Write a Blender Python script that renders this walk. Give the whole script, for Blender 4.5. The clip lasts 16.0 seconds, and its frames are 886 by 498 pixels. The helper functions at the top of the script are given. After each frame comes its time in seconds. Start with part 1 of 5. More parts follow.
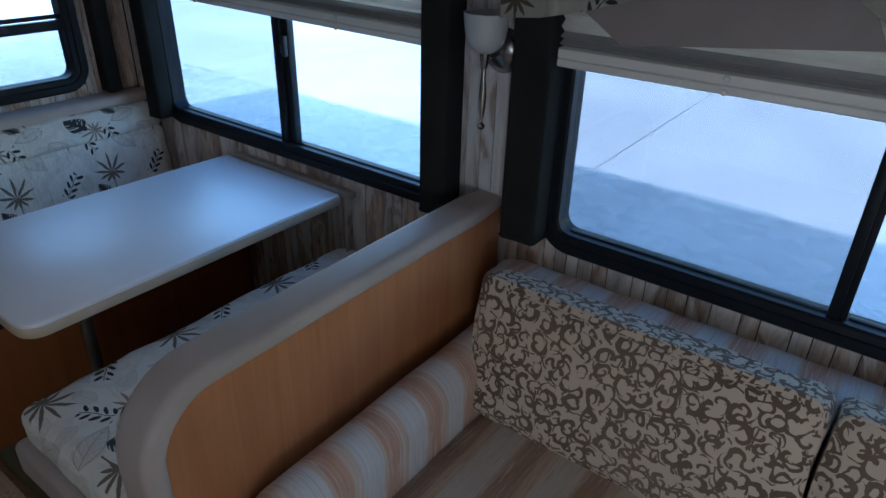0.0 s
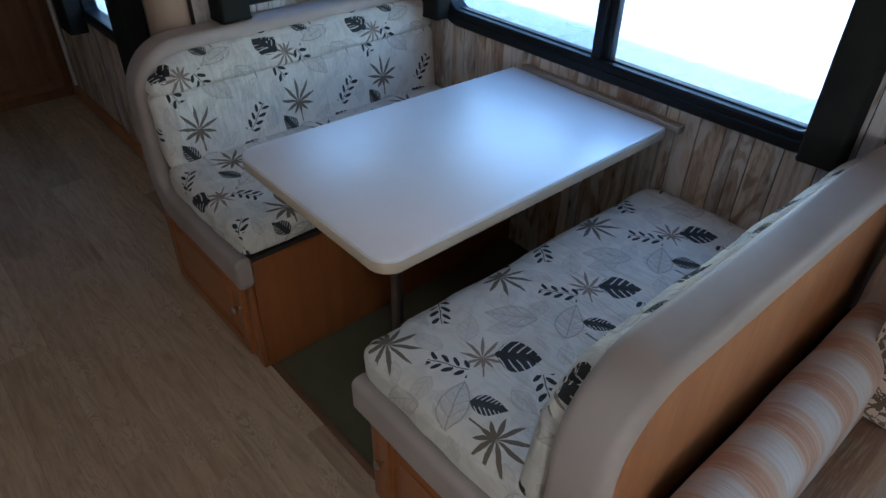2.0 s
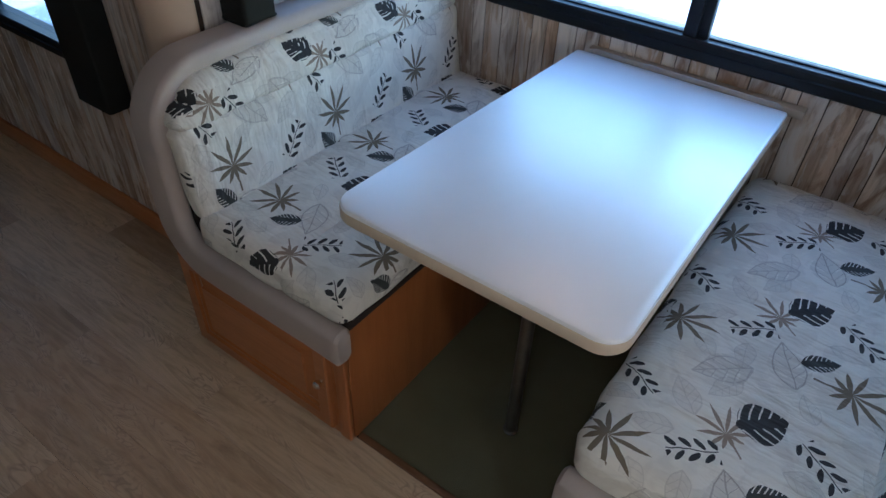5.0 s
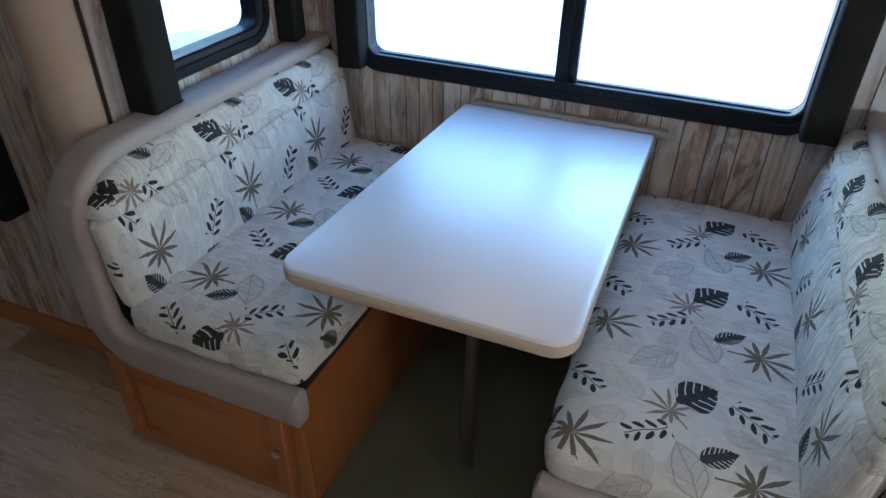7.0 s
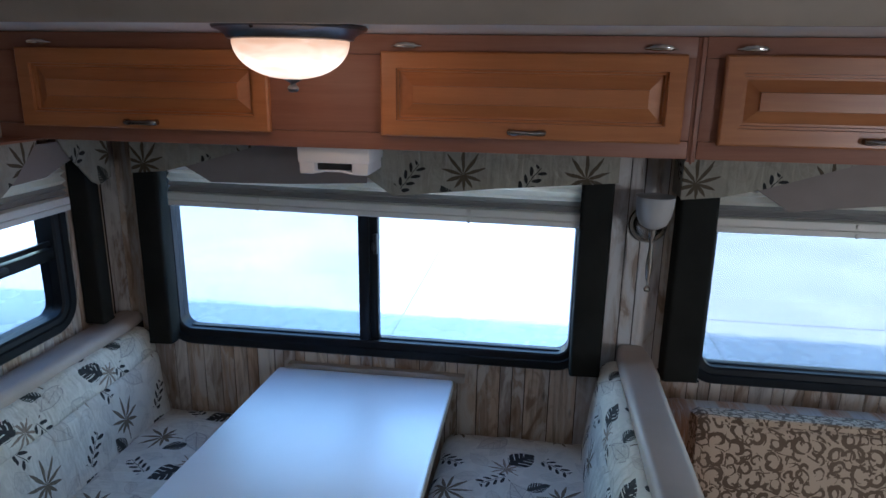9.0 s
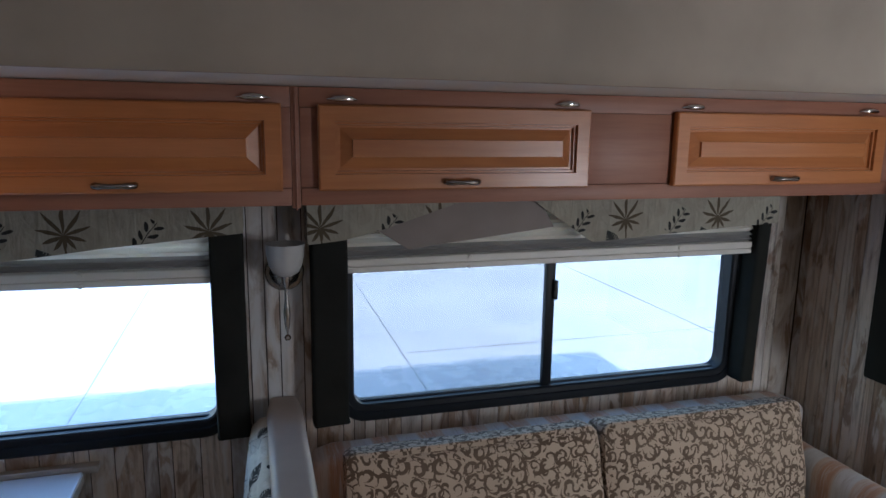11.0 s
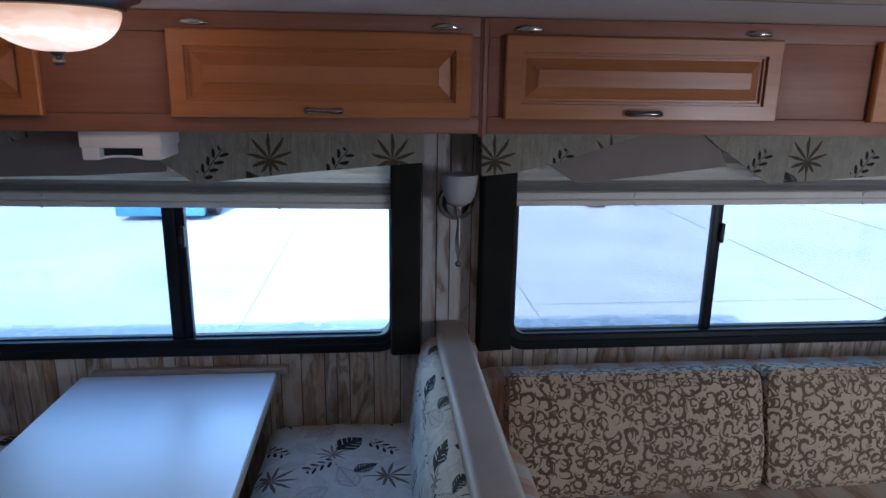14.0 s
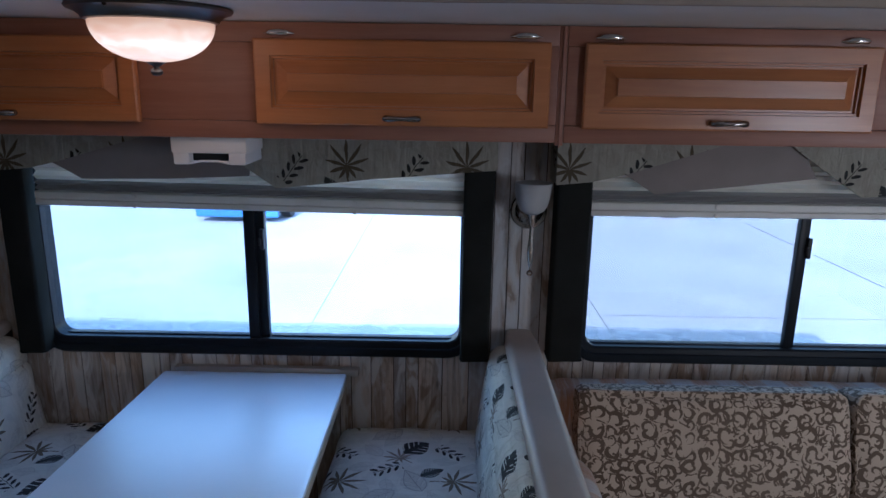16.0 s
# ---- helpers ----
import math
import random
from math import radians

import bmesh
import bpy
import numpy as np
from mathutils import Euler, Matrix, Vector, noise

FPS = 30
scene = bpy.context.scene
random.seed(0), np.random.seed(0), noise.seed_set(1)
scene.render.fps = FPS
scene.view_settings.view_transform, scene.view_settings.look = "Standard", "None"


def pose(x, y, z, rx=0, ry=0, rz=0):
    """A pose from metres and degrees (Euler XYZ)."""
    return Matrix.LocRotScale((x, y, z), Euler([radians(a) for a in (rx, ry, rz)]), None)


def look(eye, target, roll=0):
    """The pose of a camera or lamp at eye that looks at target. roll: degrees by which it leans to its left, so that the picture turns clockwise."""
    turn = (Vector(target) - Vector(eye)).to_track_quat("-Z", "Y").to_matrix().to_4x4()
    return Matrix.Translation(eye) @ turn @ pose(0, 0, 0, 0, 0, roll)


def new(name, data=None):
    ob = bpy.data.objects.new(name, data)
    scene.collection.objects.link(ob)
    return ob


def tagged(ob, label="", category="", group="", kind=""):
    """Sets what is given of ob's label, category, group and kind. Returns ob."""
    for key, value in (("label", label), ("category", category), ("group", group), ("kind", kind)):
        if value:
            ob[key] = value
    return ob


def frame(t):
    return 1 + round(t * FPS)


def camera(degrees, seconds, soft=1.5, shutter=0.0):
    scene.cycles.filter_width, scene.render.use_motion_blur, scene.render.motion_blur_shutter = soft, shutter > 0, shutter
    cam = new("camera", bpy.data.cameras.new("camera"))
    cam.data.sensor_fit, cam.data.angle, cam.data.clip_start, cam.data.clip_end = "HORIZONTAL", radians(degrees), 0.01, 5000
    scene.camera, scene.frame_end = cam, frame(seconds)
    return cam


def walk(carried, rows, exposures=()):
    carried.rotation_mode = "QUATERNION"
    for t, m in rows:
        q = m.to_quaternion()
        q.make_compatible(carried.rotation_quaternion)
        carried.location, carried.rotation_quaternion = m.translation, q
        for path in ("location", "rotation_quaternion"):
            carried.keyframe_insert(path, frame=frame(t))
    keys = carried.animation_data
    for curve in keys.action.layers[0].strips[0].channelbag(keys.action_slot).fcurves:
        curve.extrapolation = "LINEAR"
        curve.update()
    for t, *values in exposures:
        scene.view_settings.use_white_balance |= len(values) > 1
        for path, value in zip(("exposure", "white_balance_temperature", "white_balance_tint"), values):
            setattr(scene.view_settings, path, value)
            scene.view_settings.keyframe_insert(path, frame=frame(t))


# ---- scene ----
cam = camera(67.7, 16.0)
METRES, EYE, TILT, LEAN, TURN = 2.96, 1.676, 0.0, 0.0, 36.1
EXPOSURE = [(0.0, 2.26, 4630, 6), (1.0, 2.53, 4780, 6), (2.0, 2.98, 4980, 7), (3.5, 3.43, 4980, 7), (6.5, 3.48, 4980, 7), (7.5, 3.51, 4980, 7),
            (8.5, 3.03, 4880, 7), (10.0, 2.5, 4980, 9), (12.5, 2.5, 5180, 10), (14.0, 2.44, 4780, 12), (16.0, 2.38, 4680, 12)]
ROWS = [
    (0.0, 0.0, 0.0, 0.0, 0.74, -28.17, -1.38),
    (0.5, -0.0543, 0.0574, -0.0137, 7.47, -30.37, -1.08),
    (1.0, -0.1077, 0.1239, -0.0235, 11.34, -32.64, -1.05),
    (1.5, -0.165, 0.1008, -0.0322, 12.47, -34.69, -1.14),
    (2.0, -0.2115, 0.072, -0.0228, 12.68, -36.34, -0.97),
    (2.5, -0.2346, 0.1018, -0.0302, 12.55, -37.03, -0.93),
    (3.0, -0.2601, 0.1705, -0.0328, 12.0, -37.78, -0.9),
    (3.5, -0.2923, 0.1873, -0.0345, 9.8, -37.92, -1.14),
    (4.0, -0.3574, 0.1572, -0.0294, 7.38, -38.66, -1.25),
    (4.2, -0.3792, 0.1514, -0.0266, 6.26, -39.16, -1.43),
    (6.3, -0.4942, 0.2070, -0.0443, -9.52, -40.82, -1.02),
    (6.5, -0.5018, 0.1893, -0.0408, -10.57, -39.93, -0.92),
    (7.0, -0.483, 0.1452, -0.0289, -13.29, -34.05, -0.7),
    (7.5, -0.4916, 0.1257, 0.0037, -16.26, -26.91, -0.77),
    (8.0, -0.4972, 0.1111, 0.0308, -19.15, -21.68, -0.87),
    (8.5, -0.4789, 0.1038, 0.032, -22.72, -17.78, -0.86),
    (9.0, -0.4629, 0.1018, 0.0325, -27.94, -15.04, -0.86),
    (9.5, -0.4389, 0.0937, 0.0306, -35.22, -12.99, -0.75),
    (10.0, -0.4038, 0.0767, 0.0325, -43.42, -11.74, -0.66),
    (10.2, -0.3911, 0.0682, 0.0348, -46.38, -11.30, -0.72),
    (11.25, -0.3850, 0.0540, 0.0300, -52.4, -10.5, -0.75),
    (12.3, -0.4101, 0.0619, 0.0217, -48.83, -12.13, -0.78),
    (12.5, -0.4108, 0.0618, 0.023, -47.97, -12.67, -0.79),
    (13.0, -0.4213, 0.0667, 0.0154, -45.08, -13.7, -0.76),
    (13.5, -0.4371, 0.0742, 0.009, -42.76, -14.18, -0.78),
    (14.0, -0.4392, 0.0724, 0.0107, -41.48, -14.36, -0.81),
    (14.5, -0.4336, 0.0719, 0.01, -39.97, -14.38, -0.83),
    (15.0, -0.4366, 0.0724, 0.0097, -37.98, -14.57, -0.89),
    (15.5, -0.441, 0.0734, 0.0093, -36.36, -14.32, -0.86),
    (16.0, -0.4444, 0.0759, 0.0127, -35.58, -13.94, -0.86),
]
walk(cam, [(t, pose(0, 0, EYE, TILT, LEAN, TURN) @ pose(METRES * x, METRES * y, METRES * z, 90 + pitch, roll, yaw)) for t, x, y, z, yaw, pitch, roll in ROWS],
     EXPOSURE)

SKY, SUN, BACK_W, TOP_FILL_W, FRONT_W, LEFT_FILL_W, BULB_W, DOME_GLOW = 0.15, 2.5, 11.0, 0.66, 0.2, 0.02, 0.15, 0.23


# ---- world, sun, lights ----
world = bpy.data.worlds.new("world")
scene.world = world
world.use_nodes = True
wn = world.node_tree
sky = wn.nodes.new("ShaderNodeTexSky")
sky.sky_type = "NISHITA"
sky.sun_disc = False
sky.air_density, sky.dust_density, sky.ozone_density = 1.8, 1.0, 1.5
sky.sun_elevation = radians(30.5)
sky.sun_rotation = radians(187)
wn.links.new(sky.outputs["Color"], wn.nodes["Background"].inputs["Color"])
wn.nodes["Background"].inputs["Strength"].default_value = SKY

sun = new("sun", bpy.data.lights.new("sun", "SUN"))
sun.data.energy = SUN
sun.data.angle = radians(0.6)
sun.data.color = (1.0, 0.95, 0.88)
sun.matrix_world = look((-1.05, -8.55, 5.07), (0, 0, 0))


def area(name, eye, target, sx, sy, watts, colour):
    """An added fill lamp with no visible source."""
    a = new(name, bpy.data.lights.new(name, "AREA"))
    a.data.shape = "RECTANGLE"
    a.data.size, a.data.size_y, a.data.energy, a.data.color = sx, sy, watts, colour
    a.matrix_world = look(eye, target)
    return a


# fill lamps added to brighten the cabin; plain walls and ceiling behind them
area("added_fill_back", (1.45, -1.74, 1.25), (2.15, 0, 1.6), 1.2, 0.6, BACK_W, (1.0, 0.89, 0.76))
area("added_fill_top", (-1.35, -0.75, 2.11), (-1.35, -0.60, 0.0), 0.5, 0.5, TOP_FILL_W, (1.0, 0.88, 0.75))
area("added_fill_left", (-2.9, -1.74, 0.95), (-2.7, 0, 0.55), 0.7, 1.7, LEFT_FILL_W, (1.0, 0.94, 0.87))
area("added_fill_front", (2.17, -0.55, 1.25), (0, -0.2, 0.9), 1.7, 0.8, FRONT_W, (1.0, 0.95, 0.89))
bulb = new("bulb", bpy.data.lights.new("bulb", "POINT"))
bulb.data.energy, bulb.data.color, bulb.data.shadow_soft_size = BULB_W, (1.0, 0.52, 0.24), 0.04
bulb.location = (-1.815, 0.85, 1.80)


# ---- node helpers ----
def shader(name):
    m = bpy.data.materials.new(name)
    m.use_nodes = True
    t = m.node_tree
    return m, t, t.nodes["Principled BSDF"]


def put(t, sock, v):
    if v is None:
        return
    if isinstance(v, bpy.types.NodeSocket):
        t.links.new(v, sock)
    elif isinstance(v, (tuple, list)) and len(v) == 3 and sock.type == "RGBA":
        sock.default_value = (*v, 1)
    else:
        sock.default_value = v


def mt(t, op, a, b=None, c=None, clamp=False):
    n = t.nodes.new("ShaderNodeMath")
    n.operation, n.use_clamp = op, clamp
    for s, v in zip(n.inputs, (a, b, c)):
        put(t, s, v)
    return n.outputs[0]


def vm(t, op, a, b=None, c=None):
    n = t.nodes.new("ShaderNodeVectorMath")
    n.operation = op
    for s, v in zip(n.inputs, (a, b, c)):
        put(t, s, v)
    return n.outputs[1] if op in ("LENGTH", "DISTANCE") else n.outputs[0]


def mix(t, f, a, b, mode="MIX"):
    n = t.nodes.new("ShaderNodeMix")
    n.data_type, n.blend_type = "RGBA", mode
    put(t, n.inputs[0], f), put(t, n.inputs[6], a), put(t, n.inputs[7], b)
    return n.outputs[2]


def ramp(t, f, stops):
    n = t.nodes.new("ShaderNodeValToRGB")
    e = n.color_ramp.elements
    while len(e) < len(stops):
        e.new(0.5)
    for el, (p, col) in zip(e, stops):
        el.position, el.color = p, (*((col,) * 3 if isinstance(col, (int, float)) else col), 1)
    put(t, n.inputs[0], f)
    return n.outputs[0]


def coords(t, kind="Object", scale=(1, 1, 1), offset=None):
    n = t.nodes.new("ShaderNodeTexCoord")
    v = n.outputs[kind]
    if offset is not None:
        v = vm(t, "ADD", v, offset)
    return vm(t, "MULTIPLY", v, scale) if scale != (1, 1, 1) else v


def noise_tex(t, v, scale, detail=4, rough=0.55, warp=0.0):
    n = t.nodes.new("ShaderNodeTexNoise")
    put(t, n.inputs["Vector"], v)
    n.inputs["Scale"].default_value, n.inputs["Detail"].default_value = scale, detail
    n.inputs["Roughness"].default_value, n.inputs["Distortion"].default_value = rough, warp
    return n.outputs[0]


def bump(t, bsdf, height, strength=0.3, distance=0.002):
    n = t.nodes.new("ShaderNodeBump")
    n.inputs["Strength"].default_value, n.inputs["Distance"].default_value = strength, distance
    put(t, n.inputs["Height"], height)
    t.links.new(n.outputs[0], bsdf.inputs["Normal"])


def per_object(t):
    return t.nodes.new("ShaderNodeObjectInfo").outputs["Random"]


def shift_by_object(t, v, amount=7.0):
    """Moves the grain of every piece to another place."""
    n = t.nodes.new("ShaderNodeCombineXYZ")
    r = per_object(t)
    for i in range(3):
        t.links.new(mt(t, "MULTIPLY", r, amount * (i + 1)), n.inputs[i])
    return vm(t, "ADD", v, n.outputs[0])


def uv(t):
    n = t.nodes.new("ShaderNodeUVMap")
    n.uv_map = "UVMap"
    return n.outputs[0]


# ---- materials ----
def plain(name, colour, rough=0.5, metal=0.0, var=0.12, scale=9.0, bump_s=0.08, fine=160.0, spec=0.5):
    m, t, b = shader(name)
    v = coords(t)
    n1, n2 = noise_tex(t, v, scale, 5), noise_tex(t, v, fine, 2)
    dark = tuple(c * (1 - var) for c in colour)
    lite = tuple(min(1, c * (1 + var)) for c in colour)
    put(t, b.inputs["Base Color"], ramp(t, n1, [(0.3, dark), (0.7, lite)]))
    put(t, b.inputs["Roughness"], mt(t, "ADD", mt(t, "MULTIPLY", n1, 0.3 * rough), rough * 0.85))
    b.inputs["Metallic"].default_value = metal
    b.inputs["Specular IOR Level"].default_value = spec
    bump(t, b, mt(t, "ADD", n1, mt(t, "MULTIPLY", n2, 0.4)), bump_s, 0.0015)
    return m


def wood(name, a, b_col, axis=0, rough=0.38, coat=0.25, spread=0.25, grain=1.0):
    """Varnished wood with the grain along one axis."""
    m, t, b = shader(name)
    sc = [26 * grain, 26 * grain, 26 * grain]
    sc[axis] = 1.5 * grain
    v = shift_by_object(t, coords(t))
    g = noise_tex(t, vm(t, "MULTIPLY", v, tuple(sc)), 1.0, 5, 0.6, 0.6)
    fine = noise_tex(t, vm(t, "MULTIPLY", v, tuple(s * 9 for s in sc)), 1.0, 3, 0.6)
    blot = noise_tex(t, v, 3.2, 3)
    col = ramp(t, g, [(0.25, a), (0.75, b_col)])
    col = mix(t, mt(t, "MULTIPLY", fine, 0.35), col, tuple(c * 0.55 for c in a), "MIX")
    val = t.nodes.new("ShaderNodeHueSaturation")
    put(t, val.inputs["Value"], mt(t, "ADD", mt(t, "ADD", mt(t, "MULTIPLY", per_object(t), spread), 1 - spread / 2), mt(t, "MULTIPLY", mt(t, "SUBTRACT", blot, 0.5), 0.5)))
    put(t, val.inputs["Color"], col)
    put(t, b.inputs["Base Color"], val.outputs[0])
    put(t, b.inputs["Roughness"], mt(t, "ADD", mt(t, "MULTIPLY", fine, 0.2), rough - 0.1))
    b.inputs["Coat Weight"].default_value, b.inputs["Coat Roughness"].default_value = coat, 0.22
    bump(t, b, mt(t, "ADD", fine, g), 0.12, 0.0008)
    return m


def barn_plank(name, wash=0.0):
    """Weathered barn wood: every plank with a tone of its own, long grain, knots and flaked paint."""
    m, t, b = shader(name)
    v = shift_by_object(t, coords(t))
    g = noise_tex(t, vm(t, "MULTIPLY", v, (45, 45, 2.4)), 1.0, 6, 0.65, 0.8)
    blot = noise_tex(t, vm(t, "MULTIPLY", v, (14, 14, 4.0)), 1.0, 4, 0.6, 1.2)
    r = per_object(t)
    tone = ramp(t, r, [(0.0, (0.42, 0.30, 0.20)), (0.16, (0.70, 0.62, 0.52)), (0.30, (0.50, 0.36, 0.24)), (0.44, (0.74, 0.69, 0.61)), (0.58, (0.34, 0.25, 0.18)),
                       (0.70, (0.64, 0.51, 0.38)), (0.80, (0.58, 0.56, 0.54)), (0.90, (0.30, 0.215, 0.15)), (1.0, (0.56, 0.44, 0.32))])
    col = mix(t, ramp(t, g, [(0.44, 0.0), (0.68, 0.65)]), tone, (0.10, 0.066, 0.044))
    col = mix(t, ramp(t, blot, [(0.50, 0.0), (0.60, 0.75)]), col, (0.68, 0.65, 0.60))
    col = mix(t, ramp(t, blot, [(0.34, 0.75), (0.44, 0.0)]), col, (0.20, 0.115, 0.065))
    vor = t.nodes.new("ShaderNodeTexVoronoi")
    put(t, vor.inputs["Vector"], vm(t, "MULTIPLY", v, (16, 16, 4.5)))
    vor.inputs["Scale"].default_value = 1.0
    col = mix(t, ramp(t, vor.outputs["Distance"], [(0.05, 0.75), (0.13, 0.0)]), col, (0.05, 0.032, 0.02))
    if wash:                         # old whitewash left in patches
        col = mix(t, ramp(t, blot, [(0.36, 0.15), (0.58, wash)]), col, (0.60, 0.61, 0.63))
    put(t, b.inputs["Base Color"], col)
    put(t, b.inputs["Roughness"], mt(t, "ADD", mt(t, "MULTIPLY", g, 0.25), 0.42))
    bump(t, b, mt(t, "SUBTRACT", blot, mt(t, "MULTIPLY", g, 0.8)), 0.2, 0.0012)
    return m


def floor_plank(name):
    """Vinyl floor planks in a smoky oak."""
    m, t, b = shader(name)
    v = shift_by_object(t, coords(t))
    g = noise_tex(t, vm(t, "MULTIPLY", v, (2.6, 22, 22)), 1.0, 7, 0.68, 2.2)
    blot = noise_tex(t, vm(t, "MULTIPLY", v, (3.0, 9, 9)), 1.0, 4, 0.6, 1.2)
    tone = ramp(t, per_object(t), [(0.0, (0.36, 0.24, 0.14)), (0.3, (0.62, 0.455, 0.28)), (0.55, (0.44, 0.305, 0.18)), (0.8, (0.70, 0.53, 0.34)), (1.0, (0.51, 0.365, 0.22))])
    col = mix(t, ramp(t, g, [(0.42, 0.0), (0.70, 0.5)]), tone, (0.15, 0.10, 0.062))
    rings = noise_tex(t, vm(t, "MULTIPLY", v, (3.0, 12, 12)), 1.0, 2, 0.4, 3.0)
    ring = mt(t, "FRACT", mt(t, "MULTIPLY", rings, 9.0))
    col = mix(t, mt(t, "MULTIPLY", ramp(t, ring, [(0.25, 0.0), (0.5, 0.8), (0.75, 0.0)]), ramp(t, blot, [(0.5, 0.0), (0.62, 1.0)])), col, (0.14, 0.09, 0.06))
    col = mix(t, ramp(t, blot, [(0.42, 0.0), (0.7, 0.45)]), col, (0.64, 0.49, 0.33))
    put(t, b.inputs["Base Color"], col)
    put(t, b.inputs["Roughness"], mt(t, "ADD", mt(t, "MULTIPLY", g, 0.2), 0.38))
    b.inputs["Specular IOR Level"].default_value = 0.35
    bump(t, b, g, 0.15, 0.0008)
    return m


def leaf_print(name, ground=(0.72, 0.695, 0.61), tint=(0.50, 0.475, 0.42)):
    """Cloth printed with palms, split leaves, sprigs and pale outlines over brushed tone-on-tone strokes."""
    m, t, b = shader(name)
    P, Q = 0.363, 0.342
    base = uv(t)
    base = vm(t, "ADD", base, vm(t, "MULTIPLY", vm(t, "SUBTRACT", colour_noise(t, base, 26.0), (0.5, 0.5, 0.5)), (0.010, 0.010, 0)))
    wob = noise_tex(t, base, 9.0, 3)
    col = mix(t, ramp(t, noise_tex(t, base, 11.0, 3, 0.55, 1.5), [(0.48, 0.0), (0.58, 0.30)]), ground, tint)

    def place(cu, cv, angle, size):
        w = vm(t, "SUBTRACT", base, (cu, cv, 0))
        w = vm(t, "DIVIDE", w, (P, Q, 1))
        w = vm(t, "WRAP", w, (0.5, 0.5, 0.5), (-0.5, -0.5, -0.5))
        w = vm(t, "MULTIPLY", w, (P / size, Q / size, 0))
        r = t.nodes.new("ShaderNodeVectorRotate")
        r.rotation_type = "Z_AXIS"
        r.inputs["Angle"].default_value = -radians(angle)
        t.links.new(w, r.inputs["Vector"])
        s = t.nodes.new("ShaderNodeSeparateXYZ")
        t.links.new(r.outputs[0], s.inputs[0])
        return s.outputs[0], s.outputs[1], vm(t, "LENGTH", r.outputs[0])

    def less(a, v):
        return mt(t, "LESS_THAN", a, v)

    def over(mask, colour, amount=1.0):
        nonlocal col
        col = mix(t, mt(t, "MULTIPLY", mask, amount), col, colour)

    def outline_leaf(cu, cv, angle, size, shade=0.30, thick=0.10, fill=0.0):
        x, y, _ = place(cu, cv, angle, size)
        ax = mt(t, "ABSOLUTE", x)
        wide = mt(t, "MULTIPLY", mt(t, "SUBTRACT", 1.0, mt(t, "MULTIPLY", y, y)), mt(t, "SUBTRACT", 0.5, mt(t, "MULTIPLY", y, 0.2)))
        edge = less(mt(t, "ABSOLUTE", mt(t, "SUBTRACT", ax, wide)), 0.026)
        vein = less(mt(t, "ABSOLUTE", mt(t, "SUBTRACT", mt(t, "FRACT", mt(t, "MULTIPLY", mt(t, "SUBTRACT", y, mt(t, "MULTIPLY", ax, 0.9)), 2.6)), 0.5)), thick * 0.6)
        mid = less(ax, 0.025)
        inside = mt(t, "MULTIPLY", less(ax, wide), less(mt(t, "ABSOLUTE", y), 1.0))
        lines = mt(t, "MAXIMUM", mt(t, "MULTIPLY", mt(t, "MAXIMUM", vein, mid), inside), mt(t, "MULTIPLY", edge, less(mt(t, "ABSOLUTE", y), 1.0)))
        if fill:
            over(inside, tint, fill * 0.8)
        over(lines, (shade, shade * 0.95, shade * 0.86), 0.55 if not fill else 0.35)

    def split_leaf(cu, cv, angle, size, colour, freq=2.4, slit=0.16, aspect=0.62):
        x, y, _ = place(cu, cv, angle, size)
        ax = mt(t, "ABSOLUTE", x)
        wide = mt(t, "MULTIPLY", mt(t, "SUBTRACT", 1.0, mt(t, "MULTIPLY", y, y)), mt(t, "SUBTRACT", aspect, mt(t, "MULTIPLY", y, 0.22)))
        inside = mt(t, "MULTIPLY", less(ax, wide), less(mt(t, "ABSOLUTE", y), 1.0))
        cut = less(mt(t, "ABSOLUTE", mt(t, "SUBTRACT", mt(t, "FRACT", mt(t, "MULTIPLY", mt(t, "SUBTRACT", y, mt(t, "MULTIPLY", ax, 0.75)), freq)), 0.5)), slit)
        cut = mt(t, "MULTIPLY", cut, mt(t, "GREATER_THAN", ax, 0.20))
        over(mt(t, "MULTIPLY", inside, mt(t, "SUBTRACT", 1.0, cut)), colour)

    def palm(cu, cv, angle, size, colour, amount=1.0):
        x, y, r = place(cu, cv, angle, size)
        th = mt(t, "ARCTAN2", x, y)
        step = radians(36)
        off = mt(t, "MULTIPLY", mt(t, "SUBTRACT", mt(t, "FRACT", mt(t, "ADD", mt(t, "DIVIDE", th, step), 0.5)), 0.5), step)
        reach = mt(t, "ADD", 0.74, mt(t, "MULTIPLY", mt(t, "COSINE", th), 0.26))
        along = mt(t, "DIVIDE", mt(t, "MULTIPLY", r, mt(t, "COSINE", off)), reach)
        across = mt(t, "ABSOLUTE", mt(t, "MULTIPLY", r, mt(t, "SINE", off)))
        blade = mt(t, "MULTIPLY", mt(t, "MULTIPLY", along, mt(t, "SUBTRACT", 1.0, along)), 0.25)
        fan = mt(t, "MULTIPLY", mt(t, "LESS_THAN", across, blade), mt(t, "GREATER_THAN", y, mt(t, "SUBTRACT", mt(t, "MULTIPLY", mt(t, "ABSOLUTE", x), 0.3), 0.62)))
        stem = mt(t, "MULTIPLY", less(mt(t, "ABSOLUTE", x), 0.028), mt(t, "MULTIPLY", less(y, 0.0), mt(t, "GREATER_THAN", y, -0.8)))
        over(mt(t, "MAXIMUM", fan, stem), colour, amount)

